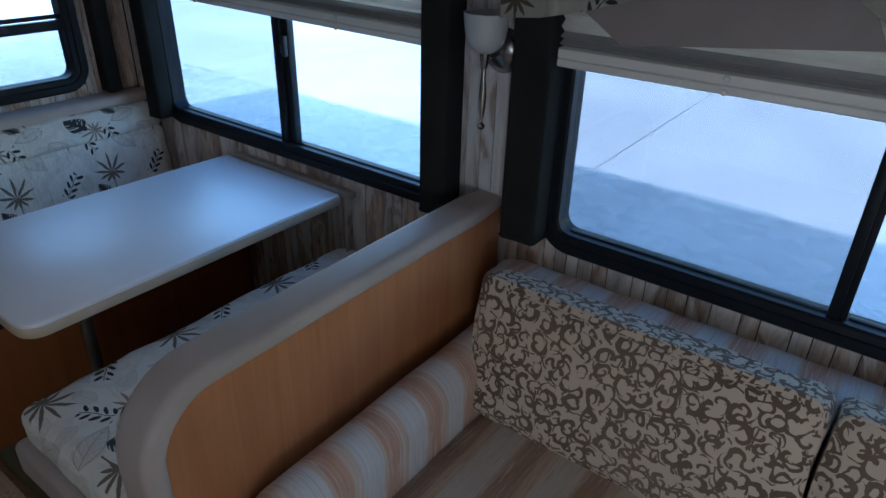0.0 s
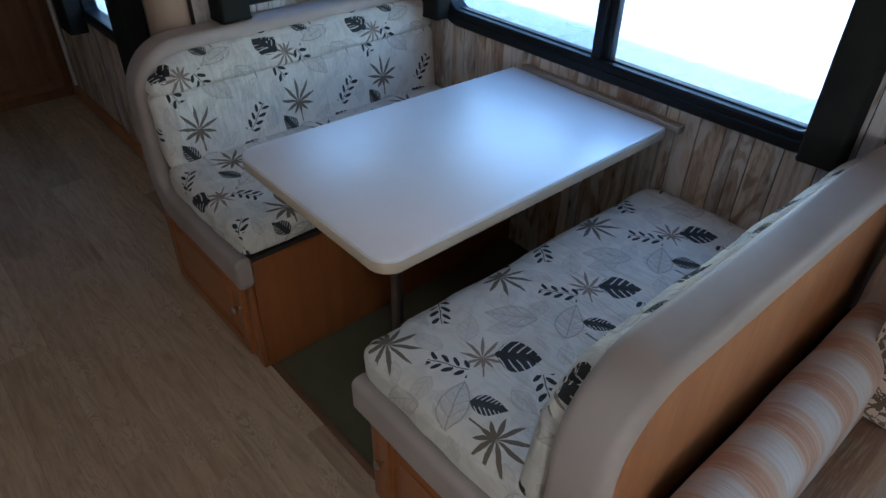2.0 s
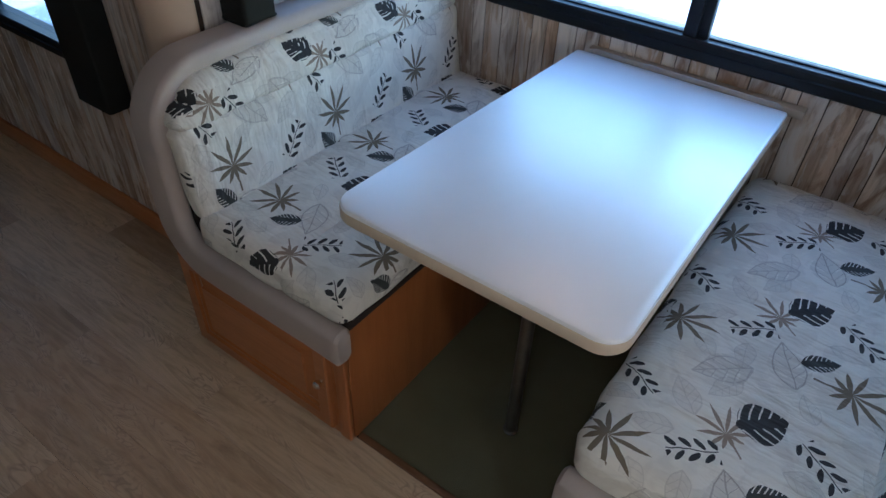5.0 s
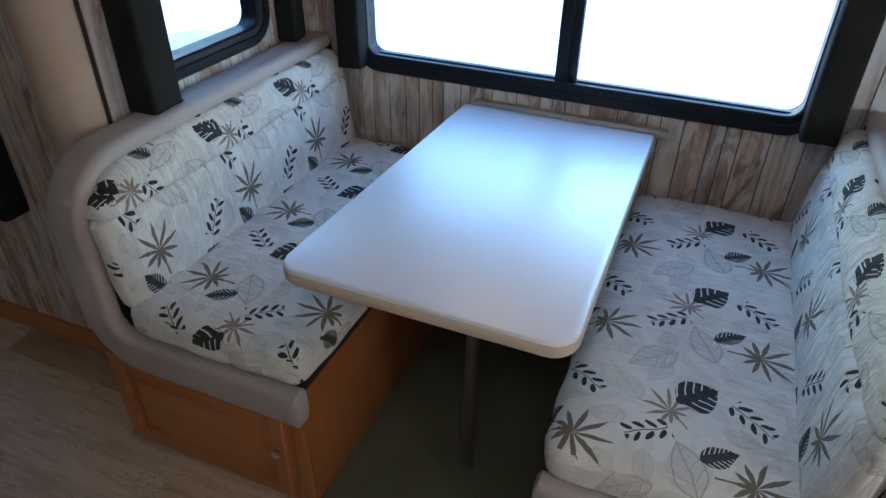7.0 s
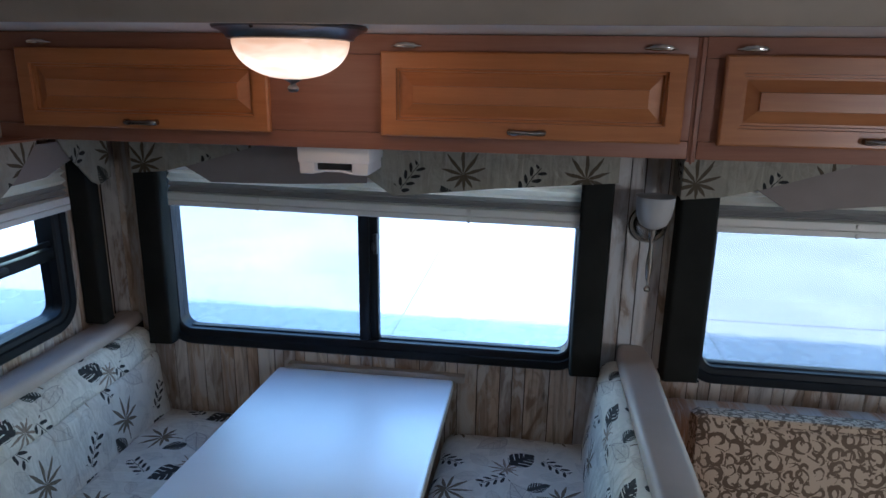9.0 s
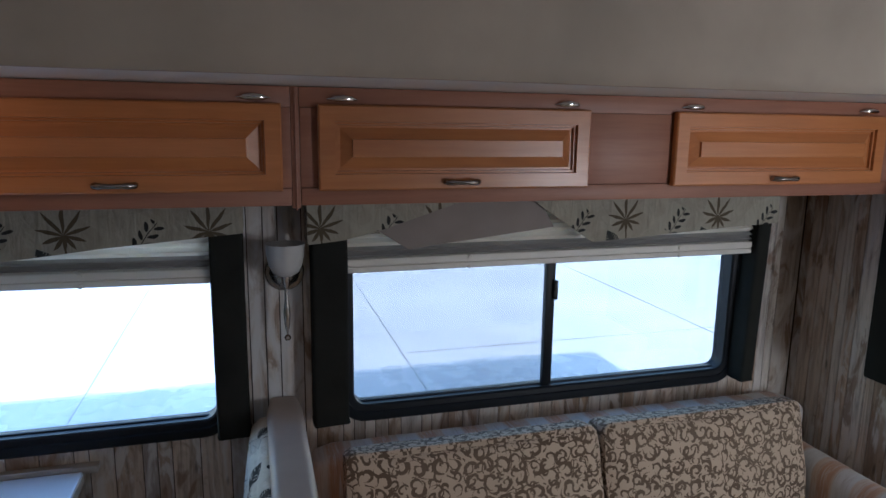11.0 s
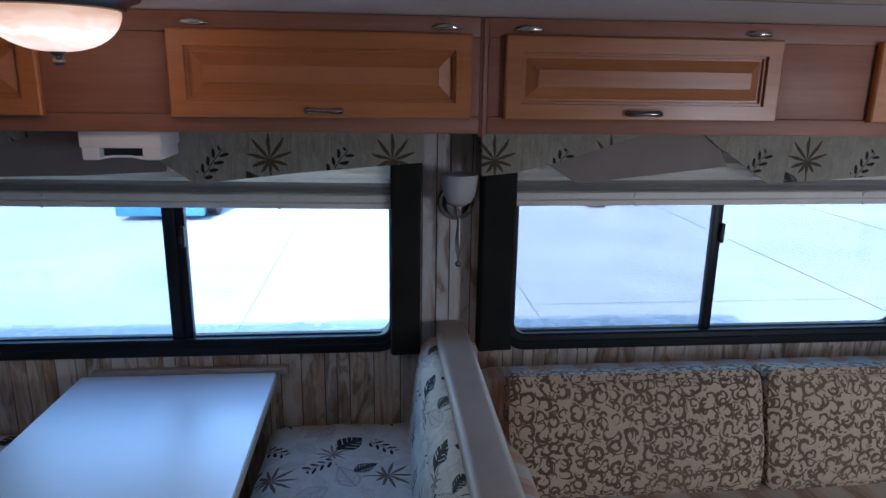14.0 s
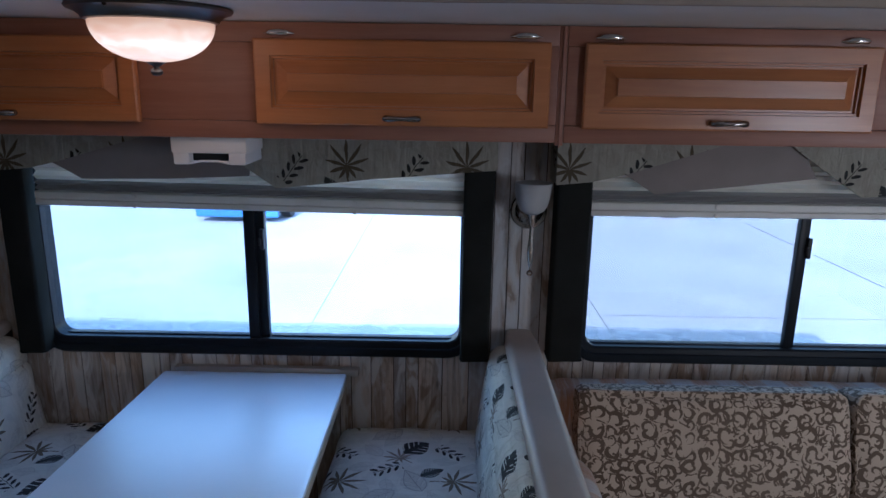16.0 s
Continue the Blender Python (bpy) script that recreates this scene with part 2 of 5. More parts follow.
    def sprig(cu, cv, angle, size, colour):
        x, y, _ = place(cu, cv, angle, size)
        ax = mt(t, "ABSOLUTE", x)
        step = 0.52
        stagger = mt(t, "MULTIPLY", mt(t, "GREATER_THAN", x, 0.0), step * 0.45)
        yy = mt(t, "SUBTRACT", mt(t, "FRACT", mt(t, "DIVIDE", mt(t, "ADD", mt(t, "SUBTRACT", y, mt(t, "MULTIPLY", ax, 0.8)), stagger), step)), 0.5)
        dx, dy = mt(t, "DIVIDE", mt(t, "SUBTRACT", ax, 0.27), 0.20), mt(t, "DIVIDE", yy, 0.27)
        drop = less(mt(t, "ADD", mt(t, "MULTIPLY", dx, dx), mt(t, "MULTIPLY", dy, dy)), 1.0)
        line = less(ax, 0.022)
        over(mt(t, "MULTIPLY", mt(t, "MAXIMUM", drop, line), less(mt(t, "ABSOLUTE", y), 0.95)), colour)

    # darkens the printed leaves along with a darker ground
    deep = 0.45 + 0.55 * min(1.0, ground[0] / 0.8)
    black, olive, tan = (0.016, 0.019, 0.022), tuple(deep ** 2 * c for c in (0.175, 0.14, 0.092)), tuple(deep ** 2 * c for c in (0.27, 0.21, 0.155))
    pale = tuple(0.5 * c + 0.5 * d for c, d in zip(ground, tint))
    # faint leaves first, the dark ones over them
    split_leaf(0.700, 0.335, 40, 0.062, pale, 2.4, 0.10), outline_leaf(0.700, 0.335, 40, 0.064, 0.36, 0.10)
    outline_leaf(0.960, 0.030, -50, 0.048, 0.40, 0.1, 0.30), outline_leaf(0.860, 0.060, 15, 0.044, 0.40, 0.1, 0.30), outline_leaf(1.020, 0.315, 60, 0.044, 0.40, 0.1, 0.35)
    outline_leaf(0.897, 0.136, 176, 0.040, 0.34, 0.08, 0.30), outline_leaf(0.704, 0.171, -60, 0.036, 0.34, 0.08, 0.22), outline_leaf(0.762, 0.310, 100, 0.040, 0.36, 0.1, 0.35)
    outline_leaf(0.740, 0.040, 130, 0.040, 0.40, 0.1, 0.25)
    split_leaf(0.792, 0.232, -62, 0.060, pale, 2.2, 0.09, 0.70), outline_leaf(0.792, 0.232, -62, 0.062, 0.22, 0.06)
    palm(0.918, 0.280, -42, 0.066, tan, 0.95)
    palm(0.789, 0.113, 182, 0.086, olive)
    split_leaf(0.980, 0.232, -139, 0.052, black, 2.5, 0.10, 0.84)
    split_leaf(0.836, 0.178, -148, 0.041, (0.030, 0.036, 0.036), 4.2, 0.13, 0.58)
    sprig(0.953, 0.122, 143, 0.052, black), sprig(0.850, 0.318, 30, 0.050, black)
    wrinkle = noise_tex(t, vm(t, "MULTIPLY", base, (1.8, 1, 1)), 10.0, 3, 0.5, 0.5)
    weave = noise_tex(t, base, 900.0, 1)
    col = mix(t, mt(t, "MULTIPLY", wob, 0.10), col, tint)
    put(t, b.inputs["Base Color"], col)
    b.inputs["Roughness"].default_value = 0.78
    b.inputs["Specular IOR Level"].default_value = 0.15
    pull = noise_tex(t, vm(t, "MULTIPLY", base, (34, 6, 1)), 1.0, 3, 0.5, 0.9)
    bump(t, b, mt(t, "ADD", mt(t, "ADD", wrinkle, mt(t, "MULTIPLY", pull, 0.8)), mt(t, "MULTIPLY", weave, 0.05)), 0.7, 0.018)
    return m


def scroll_cloth(name):
    """Beige cloth with raised brown scrolls: a curl round each of many scattered centres."""
    m, t, b = shader(name)
    base = uv(t)
    base = vm(t, "ADD", base, vm(t, "MULTIPLY", vm(t, "SUBTRACT", colour_noise(t, base, 30.0), (0.5, 0.5, 0.5)), (0.018, 0.018, 0)))
    mask = None
    for sc, arm in ((19.0, 1.0), (26.0, -1.0)):
        vor = t.nodes.new("ShaderNodeTexVoronoi")
        vor.voronoi_dimensions = "2D"
        put(t, vor.inputs["Vector"], base)
        vor.inputs["Scale"].default_value = sc
        vor.inputs["Randomness"].default_value = 0.75
        rel = vm(t, "SUBTRACT", base, vor.outputs["Position"])
        s = t.nodes.new("ShaderNodeSeparateXYZ")
        t.links.new(rel, s.inputs[0])
        sc_col = t.nodes.new("ShaderNodeSeparateColor")
        t.links.new(vor.outputs["Color"], sc_col.inputs[0])
        th = mt(t, "MULTIPLY", mt(t, "ARCTAN2", s.outputs[1], s.outputs[0]), arm)
        r = vm(t, "LENGTH", rel)
        phase = mt(t, "ADD", mt(t, "MULTIPLY", r, 185.0 * sc / 24.0), mt(t, "MULTIPLY", sc_col.outputs[0], 6.28))
        band = mt(t, "COSINE", mt(t, "SUBTRACT", th, phase))
        part_mask = mt(t, "MULTIPLY", mt(t, "GREATER_THAN", band, 0.60 if arm > 0 else 0.70), mt(t, "LESS_THAN", r, 0.60 / sc))
        part_mask = mt(t, "MULTIPLY", part_mask, mt(t, "GREATER_THAN", r, 0.05 / sc))
        mask = part_mask if mask is None else mt(t, "MAXIMUM", mask, part_mask)
    vine = t.nodes.new("ShaderNodeTexVoronoi")
    vine.voronoi_dimensions, vine.feature = "2D", "DISTANCE_TO_EDGE"
    put(t, vine.inputs["Vector"], base)
    vine.inputs["Scale"].default_value, vine.inputs["Randomness"].default_value = 19.0, 0.9
    stem = mt(t, "MULTIPLY", mt(t, "LESS_THAN", vine.outputs["Distance"], 0.042), mt(t, "GREATER_THAN", noise_tex(t, base, 40.0, 1), 0.50))
    mask = mt(t, "MAXIMUM", mask, stem)
    fade = noise_tex(t, base, 3.0, 3)
    col = mix(t, fade, (0.44, 0.355, 0.265), (0.57, 0.47, 0.36))
    col = mix(t, mt(t, "MULTIPLY", mask, mt(t, "ADD", 0.62, mt(t, "MULTIPLY", fade, 0.5))), col, (0.09, 0.06, 0.038))
    weave = noise_tex(t, base, 700.0, 2)
    put(t, b.inputs["Base Color"], col)
    b.inputs["Roughness"].default_value = 0.85
    b.inputs["Specular IOR Level"].default_value = 0.2
    b.inputs["Sheen Weight"].default_value = 0.1
    soft = noise_tex(t, base, 10.0, 3)
    bump(t, b, mt(t, "ADD", mt(t, "SUBTRACT", mt(t, "MULTIPLY", weave, 0.25), mt(t, "MULTIPLY", mask, 0.25)), mt(t, "MULTIPLY", soft, 1.6)), 0.5, 0.004)
    return m


def colour_noise(t, v, scale):
    n = t.nodes.new("ShaderNodeTexNoise")
    put(t, n.inputs["Vector"], v)
    n.inputs["Scale"].default_value, n.inputs["Detail"].default_value = scale, 2
    return n.outputs[1]


def stripe_cloth(name, a, b_col, c, period):
    """Woven cloth with broad bands along the second UV axis and fine broken threads."""
    m, t, b = shader(name)
    base = uv(t)
    s = t.nodes.new("ShaderNodeSeparateXYZ")
    t.links.new(base, s.inputs[0])
    jit = noise_tex(t, vm(t, "MULTIPLY", base, (90, 5, 1)), 1.0, 5, 0.7)
    f = mt(t, "FRACT", mt(t, "ADD", mt(t, "DIVIDE", s.outputs[0], period), mt(t, "MULTIPLY", mt(t, "SUBTRACT", jit, 0.5), 0.07)))
    col = ramp(t, f, [(0.0, a), (0.36, a), (0.40, c), (0.46, b_col), (0.74, b_col), (0.80, c), (0.92, c), (0.96, a)])
    streak = noise_tex(t, vm(t, "MULTIPLY", base, (260, 9, 1)), 1.0, 4, 0.7)
    col = mix(t, ramp(t, streak, [(0.5, 0.0), (0.72, 0.55)]), col, tuple(x * 0.5 for x in b_col))
    pale = noise_tex(t, vm(t, "MULTIPLY", base, (110, 7, 1)), 1.0, 5, 0.75)
    col = mix(t, ramp(t, pale, [(0.5, 0.0), (0.66, 0.7)]), col, tuple(min(1, x * 1.12) for x in a))
    put(t, b.inputs["Base Color"], col)
    b.inputs["Roughness"].default_value = 0.8
    b.inputs["Sheen Weight"].default_value = 0.25
    weave = noise_tex(t, base, 600.0, 2)
    bump(t, b, mt(t, "ADD", mt(t, "MULTIPLY", weave, 0.3), noise_tex(t, base, 9.0, 3)), 0.4, 0.005)
    return m


def pane_glass(name, tint):
    m, t, b = shader(name)
    t.nodes.remove(b)
    tr, gl, mx, fr = (t.nodes.new(k) for k in ("ShaderNodeBsdfTransparent", "ShaderNodeBsdfGlossy", "ShaderNodeMixShader", "ShaderNodeLayerWeight"))
    tr.inputs[0].default_value = (*(c ** 0.5 for c in tint), 1)
    gl.inputs["Roughness"].default_value = 0.02
    fr.inputs[0].default_value = 0.5
    gloss = mt(t, "ADD", 0.03, mt(t, "MULTIPLY", mt(t, "POWER", fr.outputs["Facing"], 4.0), 0.5))
    t.links.new(gloss, mx.inputs[0]), t.links.new(tr.outputs[0], mx.inputs[1]), t.links.new(gl.outputs[0], mx.inputs[2])
    t.links.new(mx.outputs[0], t.nodes["Material Output"].inputs[0])
    return m


def lamp_glass(name, strength):
    """Alabaster glass lit from within, with slow white swirls."""
    m, t, b = shader(name)
    v = coords(t)
    sw = noise_tex(t, vm(t, "MULTIPLY", v, (1, 1, 2.4)), 11.0, 3, 0.5, 2.2)
    put(t, b.inputs["Base Color"], (0.85, 0.74, 0.62))
    height = t.nodes.new("ShaderNodeSeparateXYZ")
    t.links.new(coords(t, "Generated"), height.inputs[0])
    core = ramp(t, height.outputs[2], [(0.0, 0.55), (0.4, 1.0), (0.95, 0.0)])       # brightest at the bulb's height
    tone = ramp(t, sw, [(0.30, (1.0, 0.44, 0.20)), (0.70, (1.0, 0.58, 0.32))])
    put(t, b.inputs["Emission Color"], mix(t, mt(t, "MULTIPLY", core, mt(t, "ADD", mt(t, "MULTIPLY", sw, 0.9), 0.1)), tone, (1.0, 0.80, 0.60)))
    put(t, b.inputs["Emission Strength"], mt(t, "MULTIPLY", mt(t, "ADD", mt(t, "MULTIPLY", core, 0.6), 0.55), mt(t, "ADD", strength * 0.75, mt(t, "MULTIPLY", sw, strength * 0.5))))
    b.inputs["Roughness"].default_value = 0.25
    return m


def concrete(name, near):
    """Yard concrete with stains and fine pits; the near strip is wet and darkened as the vehicle's shadow."""
    m, t, b = shader(name)
    v = coords(t)
    big, mid, fine = noise_tex(t, v, 0.35, 4, 0.6, 0.6), noise_tex(t, v, 2.6, 5), noise_tex(t, v, 60.0, 2)
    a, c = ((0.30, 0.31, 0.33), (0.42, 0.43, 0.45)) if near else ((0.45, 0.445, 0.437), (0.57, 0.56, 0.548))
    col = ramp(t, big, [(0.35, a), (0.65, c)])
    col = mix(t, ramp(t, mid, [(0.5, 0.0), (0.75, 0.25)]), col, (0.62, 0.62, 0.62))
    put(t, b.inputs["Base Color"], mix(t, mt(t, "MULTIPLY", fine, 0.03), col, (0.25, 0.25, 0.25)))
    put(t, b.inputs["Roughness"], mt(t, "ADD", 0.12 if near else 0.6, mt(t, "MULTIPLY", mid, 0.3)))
    bump(t, b, mid, 0.05, 0.004)
    return m


def carpet(name):
    m, t, b = shader(name)
    v = coords(t)
    n, f = noise_tex(t, v, 6.0, 3), noise_tex(t, v, 420.0, 2)
    put(t, b.inputs["Base Color"], mix(t, f, ramp(t, n, [(0.3, (0.125, 0.118, 0.058)), (0.7, (0.18, 0.168, 0.088))]), (0.095, 0.09, 0.048)))
    b.inputs["Roughness"].default_value = 0.95
    bump(t, b, f, 0.8, 0.004)
    return m


def translucent(mat, share, colour):
    """Lets daylight glow through a thin cloth."""
    t = mat.node_tree
    out, b = t.nodes["Material Output"], t.nodes["Principled BSDF"]
    tr, mx = t.nodes.new("ShaderNodeBsdfTranslucent"), t.nodes.new("ShaderNodeMixShader")
    tr.inputs[0].default_value = (*colour, 1)
    mx.inputs[0].default_value = share
    t.links.new(b.outputs[0], mx.inputs[1]), t.links.new(tr.outputs[0], mx.inputs[2]), t.links.new(mx.outputs[0], out.inputs[0])
    return mat


BARN = barn_plank("barn_wood")
BARN_WASHED = barn_plank("whitewashed_barn_wood", 0.8)
FLOORING = floor_plank("smoky_oak_vinyl")
MAPLE = wood("honey_maple", (0.38, 0.135, 0.038), (0.53, 0.218, 0.070), 0)
# two darker maple copies carry the benches' shade in their colour
MAPLE_UP_SHADED = wood("shaded_maple_upright", (0.27, 0.088, 0.022), (0.37, 0.135, 0.037), 2)
MAPLE_SHADED = wood("shaded_maple", (0.31, 0.105, 0.027), (0.43, 0.165, 0.048), 0)
VENEER = wood("maple_veneer", (0.37, 0.145, 0.050), (0.49, 0.225, 0.088), 2, 0.42, 0.15, 0.1)
CARCASS = wood("stained_carcass", (0.25, 0.105, 0.062), (0.34, 0.158, 0.098), 0, 0.52, 0.03, 0.1)
DARKWOOD = wood("dark_stained_wood", (0.16, 0.075, 0.032), (0.24, 0.12, 0.055), 2, 0.45, 0.15, 0.1)
LEAF = leaf_print("leaf_print_cloth")
# copy of the cushion print with the shade below the cabinets in its colour
LEAF_SHADED = leaf_print("shaded_leaf_print_cloth", (0.34, 0.325, 0.27), (0.22, 0.205, 0.17))
SCROLL = scroll_cloth("scroll_cloth")
STRIPE = stripe_cloth("striped_cloth", (0.60, 0.60, 0.58), (0.50, 0.31, 0.20), (0.56, 0.44, 0.34), 0.155)
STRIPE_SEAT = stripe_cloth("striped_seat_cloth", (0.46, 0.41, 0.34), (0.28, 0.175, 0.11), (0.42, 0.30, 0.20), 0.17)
TAUPE = plain("taupe_vinyl", (0.40, 0.345, 0.305), 0.5, 0, 0.10, 5, 0.15, 380)
TAUPE_CLOTH = plain("taupe_cloth", (0.25, 0.22, 0.205), 0.85, 0, 0.10, 5, 0.3, 700, 0.2)
HEADER = plain("padded_beige_cloth", (0.36, 0.31, 0.255), 0.85, 0, 0.14, 3.5, 0.3, 500)
COLUMN = plain("beige_padded_trim", (0.52, 0.40, 0.29), 0.7, 0, 0.10, 4, 0.2, 300)
CHARCOAL = plain("charcoal_cloth", (0.020, 0.021, 0.019), 0.9, 0, 0.2, 8, 0.3, 700, 0.1)
BLACK = plain("black_frame_paint", (0.007, 0.009, 0.012), 0.45, 0, 0.2, 12, 0.05, 250, 0.25)
RUBBER = plain("black_rubber", (0.02, 0.02, 0.021), 0.6, 0, 0.2, 12, 0.1, 200)
CREAM = plain("cream_plastic", (0.72, 0.70, 0.65), 0.45, 0, 0.06, 6, 0.05, 200)
PLEAT = plain("grey_pleated_cloth", (0.36, 0.355, 0.345), 0.85, 0, 0.08, 6, 0.15, 400)
PLEAT_LIGHT = plain("cream_pleated_cloth", (0.76, 0.73, 0.65), 0.85, 0, 0.08, 6, 0.15, 400)
translucent(PLEAT_LIGHT, 0.45, (0.92, 0.86, 0.78)), translucent(PLEAT, 0.08, (0.4, 0.4, 0.4)), translucent(CREAM, 0.12, (0.8, 0.76, 0.66))
WHITE = plain("white_plastic", (0.80, 0.79, 0.78), 0.4, 0, 0.04, 6, 0.04, 200)
LAMINATE = plain("white_laminate", (0.88, 0.885, 0.88), 0.55, 0, 0.03, 4, 0.03, 260, 1.0)
lam = LAMINATE.node_tree.nodes["Principled BSDF"]
lam.inputs["Coat Weight"].default_value, lam.inputs["Coat Roughness"].default_value, lam.inputs["Coat IOR"].default_value = 1.0, 0.40, 2.4
ALMOND = plain("almond_edge", (0.58, 0.48, 0.35), 0.4, 0, 0.08, 9, 0.06, 200)
NICKEL = plain("brushed_nickel", (0.46, 0.45, 0.43), 0.26, 1.0, 0.1, 20, 0.05, 500)
BRONZE = plain("dark_nickel", (0.27, 0.25, 0.235), 0.24, 1.0, 0.15, 25, 0.06, 400)
CHROME = plain("chrome", (0.78, 0.79, 0.80), 0.12, 1.0, 0.05, 20, 0.03, 300)
PEWTER = plain("dark_pewter", (0.16, 0.155, 0.15), 0.38, 1.0, 0.15, 15, 0.08, 300)
STEEL = plain("grey_steel_post", (0.20, 0.195, 0.18), 0.4, 0.8, 0.15, 15, 0.08, 300)
ALU = plain("aluminium_rail", (0.48, 0.44, 0.38), 0.4, 0.6, 0.1, 20, 0.08, 300)
FROST = plain("frosted_glass", (0.46, 0.465, 0.465), 0.3, 0, 0.05, 9, 0.05, 120)
PAINT = plain("ceiling_vinyl", (0.66, 0.655, 0.64), 0.6, 0, 0.05, 4, 0.15, 260)
CORE = plain("dark_core_board", (0.024, 0.017, 0.013), 0.8, 0, 0.2, 9, 0.2, 200)
SHELL = plain("shell_panel", (0.30, 0.26, 0.22), 0.7, 0, 0.1, 5, 0.1, 200)
CARPET = carpet("olive_carpet")
YARD = concrete("yard_concrete", False)
WET_SHADE = concrete("wet_shadow_concrete", True)
CAULK = plain("joint_filler", (0.30, 0.29, 0.285), 0.9, 0, 0.2, 9, 0.2, 200)
GLASS_CLEAR = pane_glass("clear_glass", (0.70, 0.72, 0.79))
GLASS_BRIGHT = pane_glass("bright_clear_glass", (0.86, 0.88, 0.92))
GLASS_TINT = pane_glass("tinted_glass", (0.46, 0.495, 0.57))
GLASS_GREY = pane_glass("grey_screened_glass", (0.32, 0.315, 0.325))
GLASS_PALE = pane_glass("pale_grey_glass", (0.43, 0.435, 0.455))
DOME = lamp_glass("lit_alabaster_glass", DOME_GLOW)
CONE = plain("orange_cone_plastic", (0.75, 0.12, 0.03), 0.5)
CARPAINT = plain("blue_car_paint", (0.055, 0.15, 0.38), 0.4)


# ---- mesh helpers ----
def mesh_ob(name, bm, mat, smooth=True):
    me = bpy.data.meshes.new(name)
    bmesh.ops.recalc_face_normals(bm, faces=bm.faces)
    bm.to_mesh(me)
    bm.free()
    if mat:
        me.materials.append(mat)
    if smooth:
        for p in me.polygons:
            p.use_smooth = True
        me.set_sharp_from_angle(angle=radians(38))
    return new(name, me)


def part(name, bm, mat, parent, label="", smooth=True):
    ob = mesh_ob(name, bm, mat, smooth)
    ob.parent = parent
    ob.matrix_parent_inverse = parent.matrix_world.inverted()
    return tagged(ob, label)


def thing(name, at, label, category, group="", kind=""):
    ob = new(name)
    ob.location = at
    ob.empty_display_size = 0.05
    ob.matrix_world = Matrix.Translation(at)
    return tagged(ob, label, category, group, kind)


def single(name, bm, mat, label, category, group="", kind="", smooth=True):
    return tagged(mesh_ob(name, bm, mat, smooth), label, category, group, kind)


def box(x0, x1, y0, y1, z0, z1, bev=0.0, seg=2, into=None):
    """A box with softened edges; into: a mesh under work to add it to."""
    bm = bmesh.new()
    bmesh.ops.create_cube(bm, size=1.0, matrix=Matrix.Translation(((x0 + x1) / 2, (y0 + y1) / 2, (z0 + z1) / 2)) @ Matrix.Diagonal((x1 - x0, y1 - y0, z1 - z0, 1)))
    if bev:
        bmesh.ops.bevel(bm, geom=list(bm.edges), offset=bev, segments=seg, affect="EDGES", profile=0.5)
    return join(into, bm)


def join(into, bm):
    if into is None:
        return bm
    me = bpy.data.meshes.new("tmp")
    bm.to_mesh(me)
    bm.free()
    into.from_mesh(me)
    bpy.data.meshes.remove(me)
    return into


def tube(path, radius, seg=12, into=None, cap=True):
    """A round bar along a path; radius may be a list, one for each point."""
    rad = radius if isinstance(radius, (list, tuple)) else [radius] * len(path)
    pts = [Vector(p) for p in path]
    bm = bmesh.new()
    rings, up = [], None
    for i, p in enumerate(pts):
        d = (pts[min(i + 1, len(pts) - 1)] - pts[max(i - 1, 0)]).normalized()
        if up is None:
            up = d.orthogonal().normalized()
        up = (up - d * up.dot(d)).normalized()
        side = d.cross(up)
        rings.append([bm.verts.new(p + rad[i] * (math.cos(a) * up + math.sin(a) * side)) for a in (2 * math.pi * k / seg for k in range(seg))])
    for a, b in zip(rings, rings[1:]):
        for k in range(seg):
            bm.faces.new((a[k], a[(k + 1) % seg], b[(k + 1) % seg], b[k]))
    if cap:
        bm.faces.new(rings[0]), bm.faces.new(rings[-1])
    return join(into, bm)


def lathe(profile, at, seg=40, into=None):
    """A turned shape from (radius, height) pairs, about an upright axis at the place given."""
    bm = bmesh.new()
    rings = []
    for r, z in profile:
        rings.append([bm.verts.new((at[0] + r * math.cos(2 * math.pi * k / seg), at[1] + r * math.sin(2 * math.pi * k / seg), at[2] + z)) for k in range(seg)])
    for a, b in zip(rings, rings[1:]):
        for k in range(seg):
            bm.faces.new((a[k], a[(k + 1) % seg], b[(k + 1) % seg], b[k]))
    if profile[0][0] > 1e-5:
        bm.faces.new(rings[0])
    if profile[-1][0] > 1e-5:
        bm.faces.new(rings[-1])
    bmesh.ops.remove_doubles(bm, verts=bm.verts, dist=1e-6)
    return join(into, bm)


def round_rect(x0, x1, z0, z1, r, seg=8):
    pts = []
    for cx, cz, a0 in ((x1 - r, z1 - r, 0), (x0 + r, z1 - r, 90), (x0 + r, z0 + r, 180), (x1 - r, z0 + r, 270)):
        pts += [(cx + r * math.cos(radians(a0 + 90 * k / seg)), cz + r * math.sin(radians(a0 + 90 * k / seg))) for k in range(seg + 1)]
    return pts


def loft(loops, closed=True, caps=(False, False)):
    """Skins a row of point loops of equal length."""
    bm = bmesh.new()
    rings = [[bm.verts.new(p) for p in lp] for lp in loops]
    n = len(rings[0])
    for a, b in zip(rings, rings[1:]):
        for k in range(n if closed else n - 1):
            bm.faces.new((a[k], a[(k + 1) % n], b[(k + 1) % n], b[k]))
    if caps[0]:
        bm.faces.new(rings[0])
    if caps[1]:
        bm.faces.new(rings[-1])
    return bm


